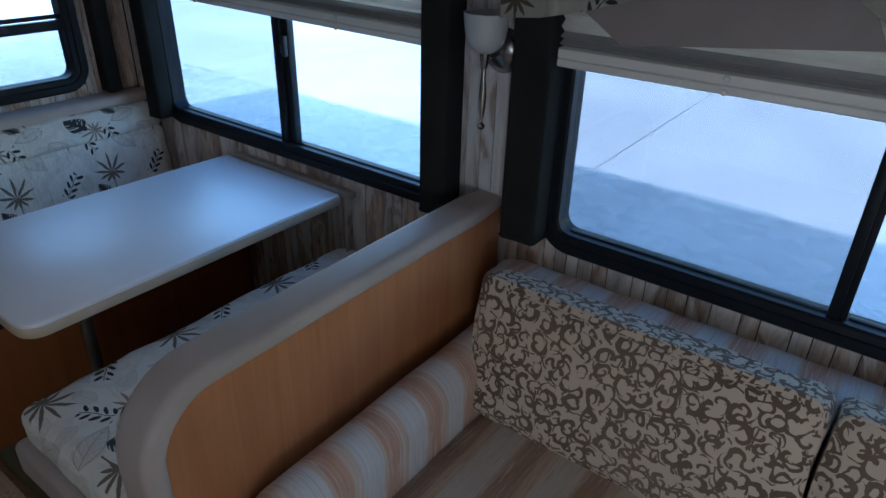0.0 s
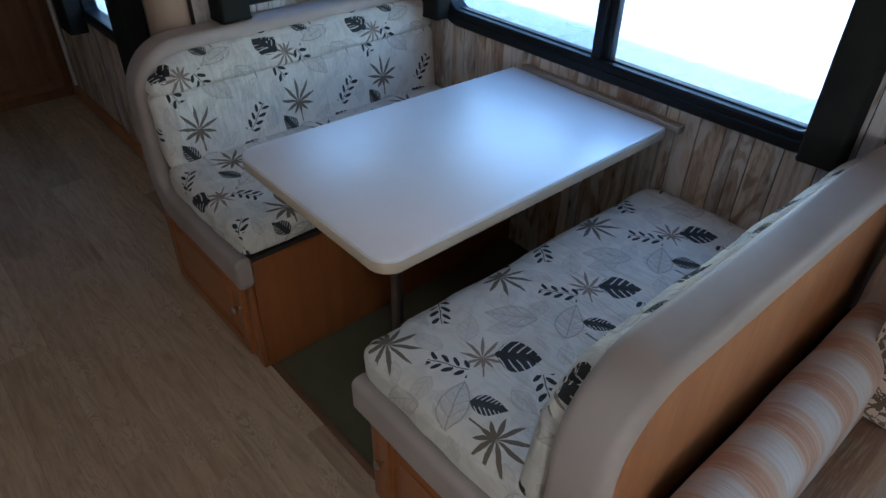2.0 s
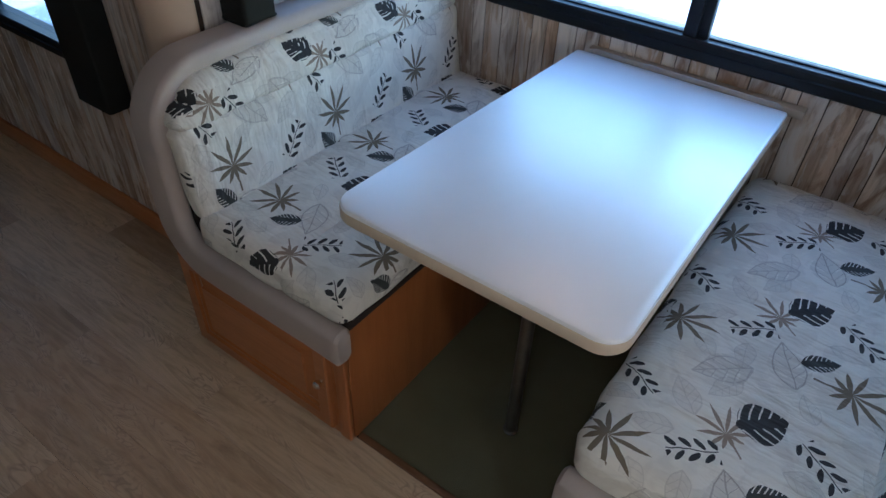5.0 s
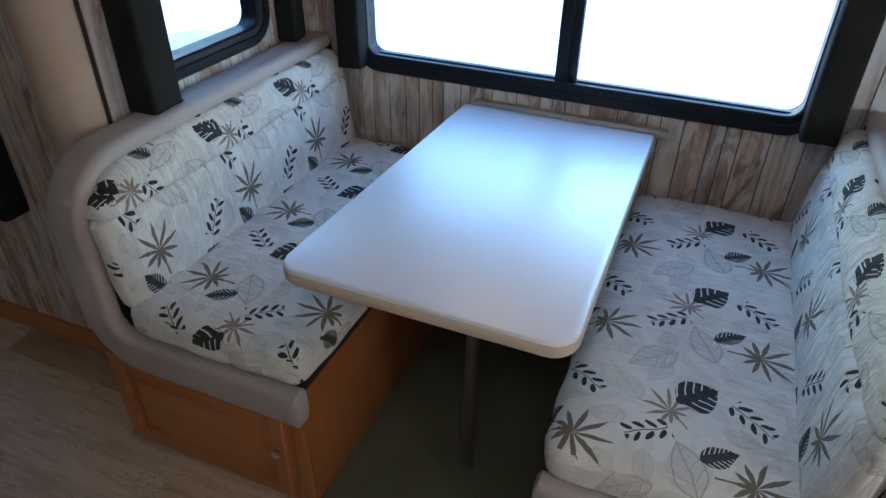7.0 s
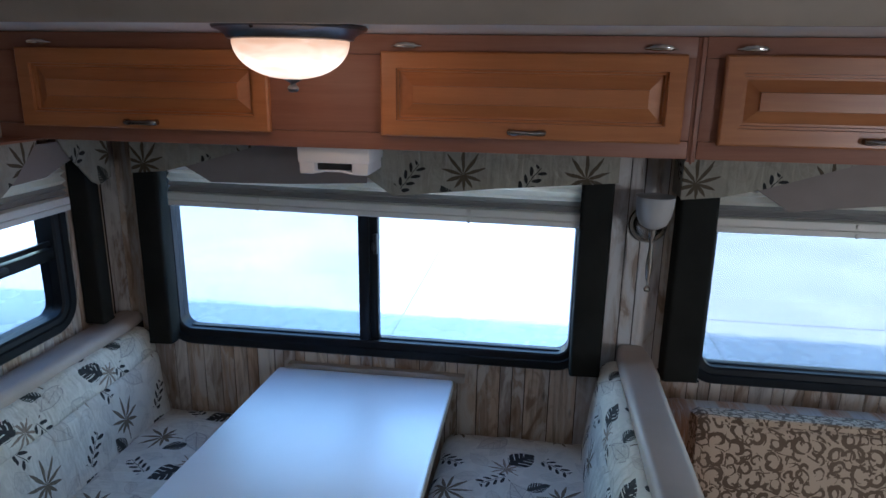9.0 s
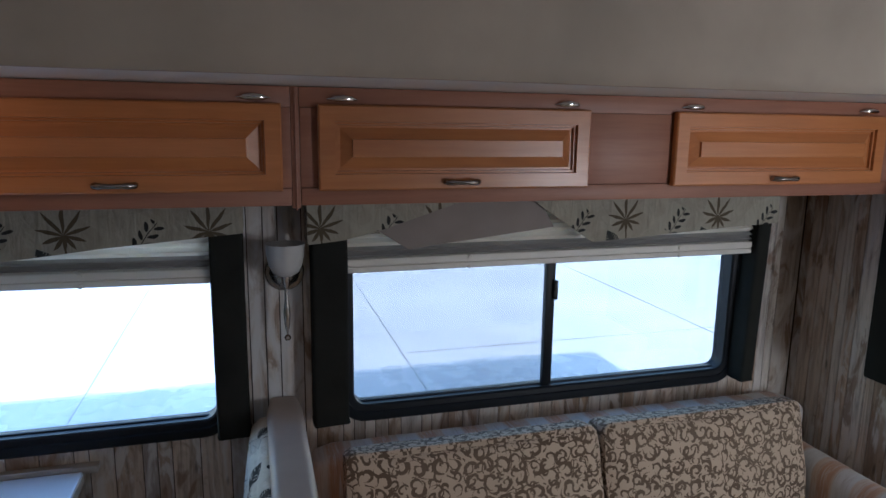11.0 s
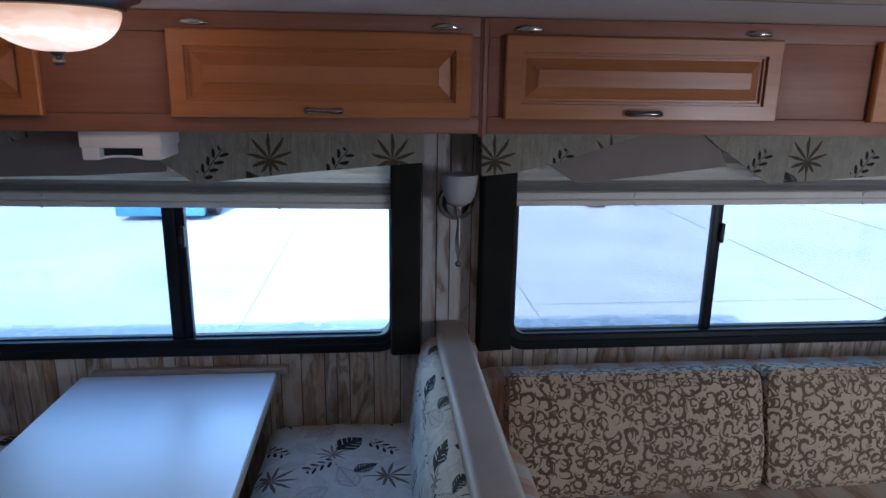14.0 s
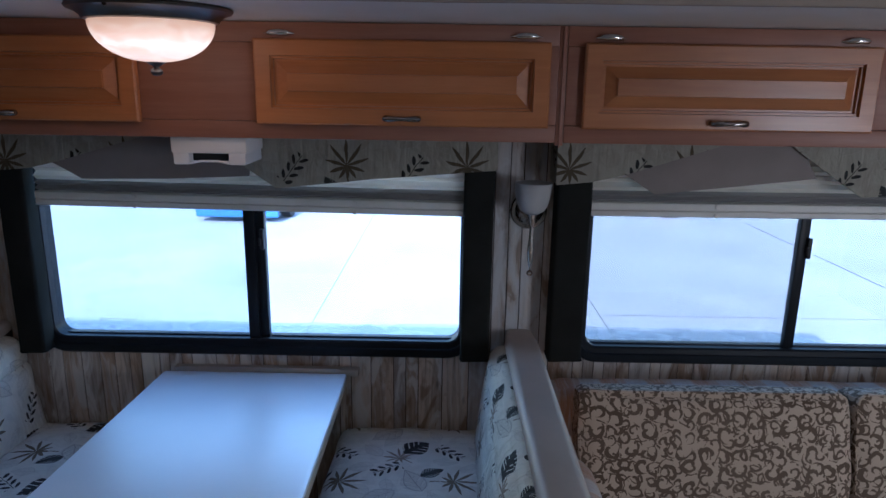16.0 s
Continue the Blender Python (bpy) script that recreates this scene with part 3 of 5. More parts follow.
def ring_frame(x0, x1, z0, z1, r, width, y_front, y_back):
    """A rounded window frame in the wall plane: stepped face, real depth."""
    e = 0.006
    def at(d, y):
        return [(a, y, c) for a, c in round_rect(x0 + d, x1 - d, z0 + d, z1 - d, max(r - d, 0.012))]
    return loft([at(0, y_back), at(0, y_front + e), at(e, y_front), at(width * 0.55, y_front), at(width * 0.6, y_front + 0.006), at(width - e, y_front + 0.008), at(width, y_front + 0.014), at(width, y_back), at(0, y_back)])


def to_left_wall(bm, x_plane, y_plane):
    """Turns a mesh made for the long wall so that it lies on the slide-out's end wall: along x becomes along y."""
    for v in bm.verts:
        x, y, z = v.co
        v.co = (x_plane + (y_plane - y), x, z)
    return bm


def raised_door(x0, x1, z0, z1, y):
    """A cabinet door with a raised centre panel; y: its face."""
    def at(d, dy):
        return [(x0 + d, y + dy, z0 + d), (x1 - d, y + dy, z0 + d), (x1 - d, y + dy, z1 - d), (x0 + d, y + dy, z1 - d)]
    return loft([at(0, 0.020), at(0, 0.004), at(0.004, 0.0), at(0.040, 0.0), at(0.041, 0.009), at(0.047, 0.009), at(0.048, 0.017), at(0.054, 0.017), at(0.082, 0.005), at(0.083, -0.001)], True, (True, True))


def bow_handle(x, y, z, w):
    path = [(x - w / 2, y, z), (x - w / 2, y - 0.012, z), (x - w / 2 + 0.012, y - 0.022, z), (x - w / 4, y - 0.024, z), (x, y - 0.025, z), (x + w / 4, y - 0.024, z), (x + w / 2 - 0.012, y - 0.022, z), (x + w / 2, y - 0.012, z), (x + w / 2, y, z)]
    bm = tube(path, [0.008, 0.008, 0.0078, 0.0064, 0.0055, 0.0064, 0.0078, 0.008, 0.008], 12)
    for sx in (-1, 1):
        lathe_y(x + sx * w / 2, y, z, 0.008, 0.003, bm)
    return bm


def lathe_y(x, y, z, r, d, into=None):
    """A small round disc with its axis along y, its front at y - d."""
    return tube([(x, y, z), (x, y - d * 0.7, z), (x, y - d, z)], [r, r, r * 0.75], 18, into)


def add_uv(ob, fn, other=None, where=None):
    """Cloth coordinates in metres: fn(place, normal) gives u and v; other takes over on the faces that where() picks."""
    me = ob.data
    lay = me.uv_layers.new(name="UVMap")
    for p in me.polygons:
        use = other if where and where(p.center, p.normal) else fn
        for li in p.loop_indices:
            lay.data[li].uv = use(me.vertices[me.loops[li].vertex_index].co, p.normal)
    return ob


def soft_block(sx, sy, sz, r, puff=0.01, cuts=14, seams=(), wrinkle=0.004, seed=0.0):
    """A stuffed cushion about the origin: rounded, puffed out and a little uneven; seams: (axis, place, depth, width)."""
    bm = bmesh.new()
    bmesh.ops.create_cube(bm, size=2.0)
    bmesh.ops.subdivide_edges(bm, edges=list(bm.edges), cuts=cuts, use_grid_fill=True)
    h = Vector((sx / 2, sy / 2, sz / 2))
    for v in bm.verts:
        q = Vector((v.co.x * h.x, v.co.y * h.y, v.co.z * h.z))
        core = Vector(tuple(max(-(h[i] - r), min(h[i] - r, q[i])) for i in range(3)))
        d = q - core
        nrm = d.normalized() if d.length > 1e-9 else Vector((0, 0, 1))
        p = core + nrm * min(r, d.length if d.length < r else r)
        f = [1 - abs(v.co[i]) ** 3 for i in range(3)]
        axis = max(range(3), key=lambda i: abs(v.co[i]))
        a, b = [i for i in range(3) if i != axis]
        sgn = 1 if v.co[axis] > 0 else -1
        p[axis] += sgn * puff * f[a] * f[b]
        p += nrm * wrinkle * noise.noise(p * 11 + Vector((seed, 0, 0)))
        for ax, place, depth, width in seams:
            if ax != axis:
                k = math.exp(-((q[ax] - place) / width) ** 2)
                p[axis] -= sgn * depth * k
        v.co = p
    return bm


def prism(outline, axis_vec, thick, bev=0.0):
    """A flat outline (points in space) given thickness along a direction."""
    off = Vector(axis_vec) * thick
    bm = loft([[Vector(p) for p in outline], [Vector(p) + off for p in outline]], True, (True, True))
    if bev:
        bmesh.ops.bevel(bm, geom=list(bm.edges), offset=bev, segments=2, affect="EDGES", profile=0.5)
    return bm


# ---- the place: main numbers ----
WALL_Y = 1.525            # face of the long window wall
LEFT_X, RIGHT_X = -2.785, 1.045   # end walls of the slide-out
BODY_Y = 0.63             # inner face of the vehicle's own side wall
SLIDE_TOP, ROOF = 1.862, 2.12
# FAR_X lies far out so the unseen roof's shadow spans the yard
BACK_Y, FAR_X, FRONT_X = -1.78, -8.6, 2.2
GROUND = -0.95
CX = -1.832               # middle of the dinette

# openings: x0, x1, z0, z1 of the frames' outer edge
WIN1 = (-2.585, -1.092, 0.805, 1.53)
WIN2 = (-0.774, 0.778, 0.800, 1.53)
WIN3 = (0.735, 1.322, 0.938, 1.53)      # along y, on the end wall
WIN4 = (-4.14, -3.40, 0.600, 1.40)      # on the vehicle's side wall


def wall_with_holes(name, x0, x1, z0, z1, y0, y1, holes, mat, label):
    """A wall along x made of slabs round its openings."""
    bm = bmesh.new()
    xs = sorted({x0, x1, *[h[0] for h in holes], *[h[1] for h in holes]})
    for a, b in zip(xs, xs[1:]):
        inside = [h for h in holes if h[0] <= a + 1e-6 and h[1] >= b - 1e-6]
        spans = [(z0, z1)] if not inside else [(z0, inside[0][2]), (inside[0][3], z1)]
        for c, d in spans:
            if d - c > 1e-4:
                box(a, b, y0, y1, c, d, into=bm)
    bmesh.ops.remove_doubles(bm, verts=bm.verts, dist=1e-5)
    return bm


def inset(w, d):
    return (w[0] + d, w[1] - d, w[2] + d, w[3] - d)


wall_long = single("wall_window_side", wall_with_holes("w", LEFT_X - 0.06, RIGHT_X + 0.06, -0.05, SLIDE_TOP + 0.06, WALL_Y + 0.005, WALL_Y + 0.06, [inset(WIN1, 0.02), inset(WIN2, 0.02)], CORE, ""), CORE,
                   "window wall of the slide-out, faced with weathered barn planks", "wall", kind="structure", smooth=False)
bm = wall_with_holes("w", BODY_Y - 0.01, WALL_Y + 0.005, -0.05, SLIDE_TOP + 0.06, 0, 0.055, [inset(WIN3, 0.02)], CORE, "")
for v in bm.verts:
    v.co = (LEFT_X - 0.005 - v.co.y, v.co.x, v.co.z)
wall_end = single("wall_slide_end", bm, CORE, "short end wall of the slide-out, faced with weathered barn planks", "wall", kind="structure", smooth=False)
wall_end2 = single("wall_slide_end_far", box(RIGHT_X + 0.005, RIGHT_X + 0.06, BODY_Y - 0.01, WALL_Y + 0.005, -0.05, SLIDE_TOP + 0.06), CORE,
                   "far end wall of the slide-out, faced with barn planks", "wall", kind="structure", smooth=False)
wall_body = single("wall_body_side", wall_with_holes("w", FAR_X, LEFT_X - 0.062, -0.05, ROOF, BODY_Y + 0.005, BODY_Y + 0.06, [inset(WIN4, 0.02)], CORE, ""), CORE,
                   "side wall of the vehicle, faced with weathered barn planks", "wall", kind="structure", smooth=False)
single("wall_body_front", box(RIGHT_X + 0.062, FRONT_X, BODY_Y, BODY_Y + 0.06, -0.05, ROOF), SHELL, "plain side wall beside the slide-out", "wall", kind="structure", smooth=False)
single("wall_back", box(FAR_X, FRONT_X, BACK_Y - 0.06, BACK_Y, -0.05, ROOF), SHELL, "plain opposite side wall of the vehicle", "wall", kind="structure", smooth=False)
single("wall_far", box(FAR_X - 0.06, FAR_X, BACK_Y - 0.06, BODY_Y + 0.06, -0.05, ROOF), SHELL, "plain end wall of the vehicle", "wall", kind="structure", smooth=False)
single("wall_front", box(FRONT_X, FRONT_X + 0.06, BACK_Y - 0.06, BODY_Y + 0.06, -0.05, ROOF), SHELL, "plain front end of the vehicle", "wall", kind="structure", smooth=False)
# out of view; slab thickened to set where its shadow ends outside
single("ceiling_main", box(FAR_X - 0.06, FRONT_X + 0.06, BACK_Y - 0.06, BODY_Y + 0.06, ROOF, ROOF + 0.36), PAINT, "off-white vinyl ceiling of the main cabin", "ceiling", kind="structure", smooth=False)
single("ceiling_slide", box(LEFT_X - 0.06, RIGHT_X + 0.06, BODY_Y - 0.06, WALL_Y + 0.06, SLIDE_TOP, SLIDE_TOP + 0.07), PAINT, "off-white ceiling of the slide-out", "ceiling", kind="structure", smooth=False)

# padded header across the slide-out's opening, with a rolled lower edge, and the padded post at its end
prof = [(0.600, 2.12), (0.545, 2.12), (0.540, 1.95), (0.541, 1.875), (0.546, 1.857), (0.557, 1.847), (0.572, 1.847), (0.583, 1.855), (0.588, 1.868), (0.600, 1.872)]
xs = [LEFT_X - 0.05 + (RIGHT_X - LEFT_X + 0.1) * k / 24 for k in range(25)]
single("trim_header", loft([[(x, y + 0.003 * noise.noise(Vector((x * 4, y * 5, z * 6))), z + 0.002 * noise.noise(Vector((x * 5, 3, z)))) for y, z in prof] for x in xs], True, (True, True)), HEADER,
       "padded beige cloth header over the slide-out opening", "header", kind="structure")
bm = loft([[(LEFT_X - 0.075 + 0.082 * math.cos(a), BODY_Y - 0.025 + 0.085 * math.sin(a) * (1 if math.sin(a) < 0 else 0.4), z) for a in (2 * math.pi * k / 24 for k in range(24))] for z in (0.0, 0.3, 0.6, 0.9, 1.2, 1.5, 1.85, 2.11)], True, (True, True))
single("trim_post", bm, COLUMN, "rounded beige padded post at the slide-out's end", "trim", kind="structure")

# floors
floor = single("floor", box(FAR_X, FRONT_X, BACK_Y, 0.415, -0.06, -0.004), CORE, "smoky oak vinyl plank floor with warm grey tones", "floor", kind="structure", smooth=False)
single("floor_slide", box(LEFT_X, RIGHT_X, 0.417, WALL_Y, -0.06, -0.002), CARPET, "dark olive carpet between the benches", "carpet", kind="structure", smooth=False)
single("floor_side", box(FAR_X, LEFT_X - 0.07, 0.415, BODY_Y, -0.06, -0.005), CORE, "strip of floor along the side wall", "floor", kind="structure", smooth=False)
single("trim_threshold", box(-2.13, -1.53, 0.405, 0.425, -0.004, 0.004, 0.003), DARKWOOD, "dark thin threshold strip at the carpet edge", "threshold", kind="structure")

# ---- windows ----
def button(x, y, z, r=0.005):
    return lathe_y(x, y, z, r, 0.004)


def slider_window(name, w, mull, panes, label, end_wall=False):
    """A slider window: rounded black frame, centre stile, sash rails, latch, panes and screws."""
    x0, x1, z0, z1 = w
    y = WALL_Y
    turn = (lambda b: to_left_wall(b, LEFT_X, WALL_Y)) if end_wall else (lambda b: b)
    at = ((x0 + x1) / 2, y, z0) if not end_wall else (LEFT_X, (x0 + x1) / 2, z0)
    win = thing(name, at, label, "window", "windows of the slide-out", "structure")
    part("window_frame", turn(ring_frame(x0, x1, z0, z1, 0.098, 0.056, y - 0.016, y + 0.058)), BLACK, win)
    gx0, gx1, gz0, gz1 = x0 + 0.05, x1 - 0.05, z0 + 0.05, z1 - 0.05
    if not end_wall:
        m0, m1 = mull
        bm = box(m0, (m0 + m1) / 2 + 0.004, y + 0.004, y + 0.030, gz0 - 0.004, gz1, 0.003)
        box((m0 + m1) / 2 - 0.002, m1, y + 0.016, y + 0.046, gz0 - 0.004, gz1, 0.003, into=bm)
        part("stile", bm, BLACK, win)
        for k, (a, b) in enumerate(((gx0, m0), (m1, gx1))):
            bm = box(a + 0.004, b, y + 0.022, y + 0.042, gz0 - 0.004, gz0 + 0.010, 0.002)
            if k == 1:
                box(a + 0.004, b - 0.05, y + 0.010, y + 0.016, gz0 - 0.002, gz0 + 0.003, 0.001, into=bm)
            part("sash_rail", bm, BLACK, win)
        bm = box(m1 - 0.012, m1 + 0.002, y - 0.006, y + 0.012, 1.175, 1.245, 0.004)
        box(m1 - 0.016, m1 - 0.006, y - 0.012, y + 0.004, 1.19, 1.215, 0.003, into=bm)
        part("latch", bm, RUBBER, win)
        cuts = [(gx0 - 0.004, (m0 + m1) / 2, panes[0], 0.024), ((m0 + m1) / 2, gx1 + 0.004, panes[1], 0.036)]
        for a, b, mat, dy in cuts:
            p = part("pane", box(a, b, y + dy, y + dy + 0.004, gz0 - 0.004, gz1 + 0.004), mat, win, smooth=False)
            p.visible_shadow = False
        for k in range(1, 6):
            part("screw", button(x0 + 0.1 + (x1 - x0 - 0.2) * k / 6, y - 0.010, z0 + 0.026), PEWTER, win)
    else:
        zm = mull
        bm = box(gx0, gx1, y + 0.002, y + 0.036, zm - 0.018, zm + 0.018, 0.003)
        box(gx0, gx1, y + 0.010, y + 0.024, zm + 0.024, zm + 0.040, 0.002, into=bm)
        part("stile", turn(bm), BLACK, win)
        part("latch", turn(box((gx0 + gx1) / 2 - 0.035, (gx0 + gx1) / 2 + 0.035, y - 0.014, y + 0.004, zm - 0.004, zm + 0.014, 0.004)), RUBBER, win)
        for (a, b), mat in zip(((gz0 - 0.004, zm), (zm, gz1 + 0.004)), panes):
            p = part("pane", turn(box(gx0 - 0.004, gx1 + 0.004, y + 0.026, y + 0.030, a, b)), mat, win, smooth=False)
            p.visible_shadow = False
    return win


slider_window("window_1", WIN1, (-1.866, -1.800), (GLASS_TINT, GLASS_CLEAR), "black-framed slider window above the dinette table")
slider_window("window_2", WIN2, (-0.038, 0.002), (GLASS_GREY, GLASS_PALE), "black-framed slider window above the sofa")
slider_window("window_3", WIN3, 1.195, (GLASS_TINT, GLASS_BRIGHT), "small black-framed window with a middle rail on the end wall", True)

x0, x1, z0, z1 = WIN4
win = thing("window_4", ((x0 + x1) / 2, BODY_Y, z0), "black-framed window in the vehicle's side wall", "window", "", "structure")
bm = ring_frame(x0, x1, z0, z1, 0.07, 0.05, BODY_Y - 0.016, BODY_Y + 0.058)
part("window_frame", bm, BLACK, win)
p = part("pane", box(x0 + 0.045, x1 - 0.045, BODY_Y + 0.024, BODY_Y + 0.028, z0 + 0.045, z1 - 0.045), GLASS_TINT, win, smooth=False)
p.visible_shadow = False


# ---- window dressing ----
def on_wall(bm, end_wall):
    return to_left_wall(bm, LEFT_X, WALL_Y) if end_wall else bm


def side_leg(x0, x1, z0, z1, depth, end_wall=False, lean=0.0):
    """An upright padded box in dark cloth that hides a window's edge."""
    w, r = x1 - x0, 0.012
    loops = []
    n = 14
    for k in range(n + 1):
        z = z0 + (z1 - z0) * k / n
        s = 0.0022 * noise.noise(Vector((x0 * 9, z * 7, 1.0)))
        dx = lean * (1 - k / n)
        loops.append([(a + dx + s, WALL_Y - 0.0025 - b, z + (0.006 * (a - x0) / w if k == 0 else 0)) for a, b in round_rect(x0, x1, 0, depth, r, 4)])
    at = ((x0 + x1) / 2, WALL_Y, z1) if not end_wall else (LEFT_X, (x0 + x1) / 2, z1)
    cp = thing("curtain_panel", at, "charcoal cloth side panel hanging beside a window", "curtain", "side panels of the windows")
    part("cloth", on_wall(loft(loops, True, (True, True)), end_wall), CHARCOAL, cp)
    hem = [(a + lean, WALL_Y - 0.0025 - b, z0 + 0.006) for a, b in round_rect(x0 - 0.0012, x1 + 0.0012, 0, depth + 0.0012, r, 4)]
    part("hem", on_wall(tube(hem + [hem[0]], 0.0018, 6, cap=False), end_wall), CHARCOAL, cp)
    part("mount", on_wall(box(x0 + 0.01, x1 - 0.01, WALL_Y - depth + 0.01, WALL_Y - 0.003, z1, z1 + 0.012), end_wall), CARCASS, cp)
    return cp


side_leg(-2.615, -2.528, 0.822, 1.50, 0.072)
side_leg(-1.143, -1.048, 0.826, 1.50, 0.09)
side_leg(-0.855, -0.745, 0.832, 1.50, 0.09)
side_leg(0.760, 0.815, 0.828, 1.50, 0.09, lean=-0.02)
side_leg(0.685, 0.790, 0.920, 1.52, 0.095, True)
side_leg(1.355, 1.415, 0.925, 1.52, 0.075, True)
bm = box(RIGHT_X - 0.09, RIGHT_X - 0.003, 1.02, 1.12, 0.95, 1.60, 0.012)
single("curtain_panel", bm, CHARCOAL, "charcoal cloth side panel on the far end wall", "curtain", "side panels of the windows")


def shade(x0, x1, z, drop, knobs, end_wall=False):
    """A pleated day-and-night shade drawn up: two stacks of pleats and a rail with paired buttons."""
    at = ((x0 + x1) / 2, WALL_Y, z + 0.15) if not end_wall else (LEFT_X, (x0 + x1) / 2, z + 0.15)
    sh = thing("pleated_shade", at, "raised pleated window shade, cream and grey, with a cream rail", "window shade", "pleated shades")
    def pleats(za, zb, n, y):
        pts = [(y - (0.022 if k % 2 else 0.004), za + (zb - za) * k / (2 * n)) for k in range(2 * n + 1)]
        pts += [(y + 0.006, zb), (y + 0.006, za)]
        return [[(x, a, b - drop * (x - x0) / (x1 - x0)) for a, b in pts] for x in (x0, x1)]
    part("upper_pleats", on_wall(loft(pleats(z + 0.080, z + 0.190, 4, WALL_Y - 0.036), True, (True, True)), end_wall), PLEAT_LIGHT, sh, "cream pleats", smooth=False)
    part("lower_pleats", on_wall(loft(pleats(z + 0.046, z + 0.079, 2, WALL_Y - 0.036), True, (True, True)), end_wall), PLEAT, sh, "grey pleats", smooth=False)
    prof = [(0.006, 0.0), (-0.020, 0.0), (-0.024, 0.004), (-0.024, 0.017), (-0.018, 0.020), (-0.024, 0.023), (-0.024, 0.042), (-0.020, 0.045), (0.006, 0.045)]
    bm = loft([[(x, WALL_Y - 0.038 + a, z + b - drop * (x - x0) / (x1 - x0)) for a, b in prof] for x in (x0, x1)], True, (True, True))
    part("rail", on_wall(bm, end_wall), CREAM, sh)
    for k in knobs:
        dz = drop * (k - x0) / (x1 - x0)
        for h in (0.034, 0.006):
            part("button", on_wall(lathe_y(k, WALL_Y - 0.061, z + h - dz, 0.0072, 0.007), end_wall), CREAM, sh)
    return sh


shade(-2.500, -1.140, 1.325, 0.016, (-2.185, -1.487))
shade(-0.742, 0.770, 1.318, -0.004, (-0.347, 0.445))
shade(0.792, 1.285, 1.335, 0.0, (0.99,), True)


def valance(x0, x1, y, front_left, plain_mid, front_right, top, palm_x=(0.0, 0.0), end_wall=False, label="leaf-printed cloth valance, shade in its colour, with a plain taupe swag over a window"):
    """A boxed valance: printed cloth at both sides over a taupe swag, on a thin board."""
    at = ((x0 + x1) / 2, WALL_Y, top) if not end_wall else (LEFT_X, (x0 + x1) / 2, top)
    va = thing("valance", at, label, "valance", "valances")
    def sheet(name, pts, yy, mat, bulge):
        bm = prism([(a, yy, b) for a, b in pts], (0, 1, 0), 0.006)
        bmesh.ops.triangulate(bm, faces=bm.faces)
        bmesh.ops.subdivide_edges(bm, edges=list(bm.edges), cuts=2)
        for v in bm.verts:
            v.co.y += bulge * noise.noise(Vector((v.co.x * 9, 2.0, v.co.z * 9))) - 0.02 * (top - v.co.z)
        ob = part(name, on_wall(bm, end_wall), mat, va)
        add_uv(ob, (lambda c, n: (0.79 - (c.y - 0.70), 0.107 - (c.z - 1.505))) if end_wall else (lambda c, n: (0.79 - (c.x - palm_x[name != "swag" and pts[0][0] > palm_x[0] + 0.3]), 0.107 - (c.z - 1.478))))
        return ob
    sheet("swag", plain_mid, y + 0.012, TAUPE_CLOTH, 0.004)
    sheet("printed_side", front_left, y, LEAF_SHADED, 0.004)
    sheet("printed_side", front_right, y, LEAF_SHADED, 0.004)
    for xa, zb in ((x0, front_left[1][1]), (x1 - 0.006, front_right[-2][1])):
        ob = part("end_return", on_wall(box(xa, xa + 0.006, y + 0.004, WALL_Y - 0.003, zb + 0.004, top), end_wall), LEAF_SHADED, va)
        add_uv(ob, lambda c, n: (c.x + c.y, c.z - 1.40))
    part("board", on_wall(box(x0, x1, y + 0.004, WALL_Y - 0.003, top, top + 0.006), end_wall), CARCASS, va)
    return va


T = 1.568
valance(-2.575, -1.045, 1.395,
        [(-2.575, T), (-2.575, 1.442), (-2.46, 1.452), (-2.37, 1.474), (-2.10, 1.555), (-2.10, T)],
        [(-2.40, 1.47), (-2.31, 1.420), (-2.05, 1.424), (-1.80, 1.436), (-1.78, 1.56), (-2.12, 1.56)],
        [(-1.96, T), (-1.90, 1.53), (-1.715, 1.402), (-1.40, 1.436), (-1.045, 1.466), (-1.045, T)], T, (-2.53, -1.50))
valance(-0.868, 0.795, 1.395,
        [(-0.868, T), (-0.868, 1.425), (-0.76, 1.436), (-0.65, 1.462), (-0.36, 1.556), (-0.36, T)],
        [(-0.66, 1.46), (-0.565, 1.400), (-0.30, 1.430), (-0.08, 1.455), (-0.14, 1.56), (-0.38, 1.56)],
        [(-0.19, T), (-0.14, 1.53), (0.055, 1.402), (0.42, 1.425), (0.795, 1.446), (0.795, T)], T, (-0.83, 0.175))
valance(0.655, 1.425, 1.412,
        [(0.655, T), (0.655, 1.478), (0.80, 1.455), (0.95, 1.425), (1.02, 1.47), (1.12, T)],
        [(0.98, 1.44), (1.00, 1.455), (1.15, 1.46), (1.27, 1.50), (1.26, 1.555), (1.05, 1.555)],
        [(1.20, T), (1.25, 1.50), (1.33, 1.42), (1.36, 1.405), (1.425, 1.42), (1.425, T)], T, (0.0, 0.0), True, "leaf-printed cloth valance, shade in its colour, over the small end window")


# ---- overhead cabinets ----
CAB_Y, CAB_Z0, CAB_Z1 = 1.124, 1.577, SLIDE_TOP - 0.002


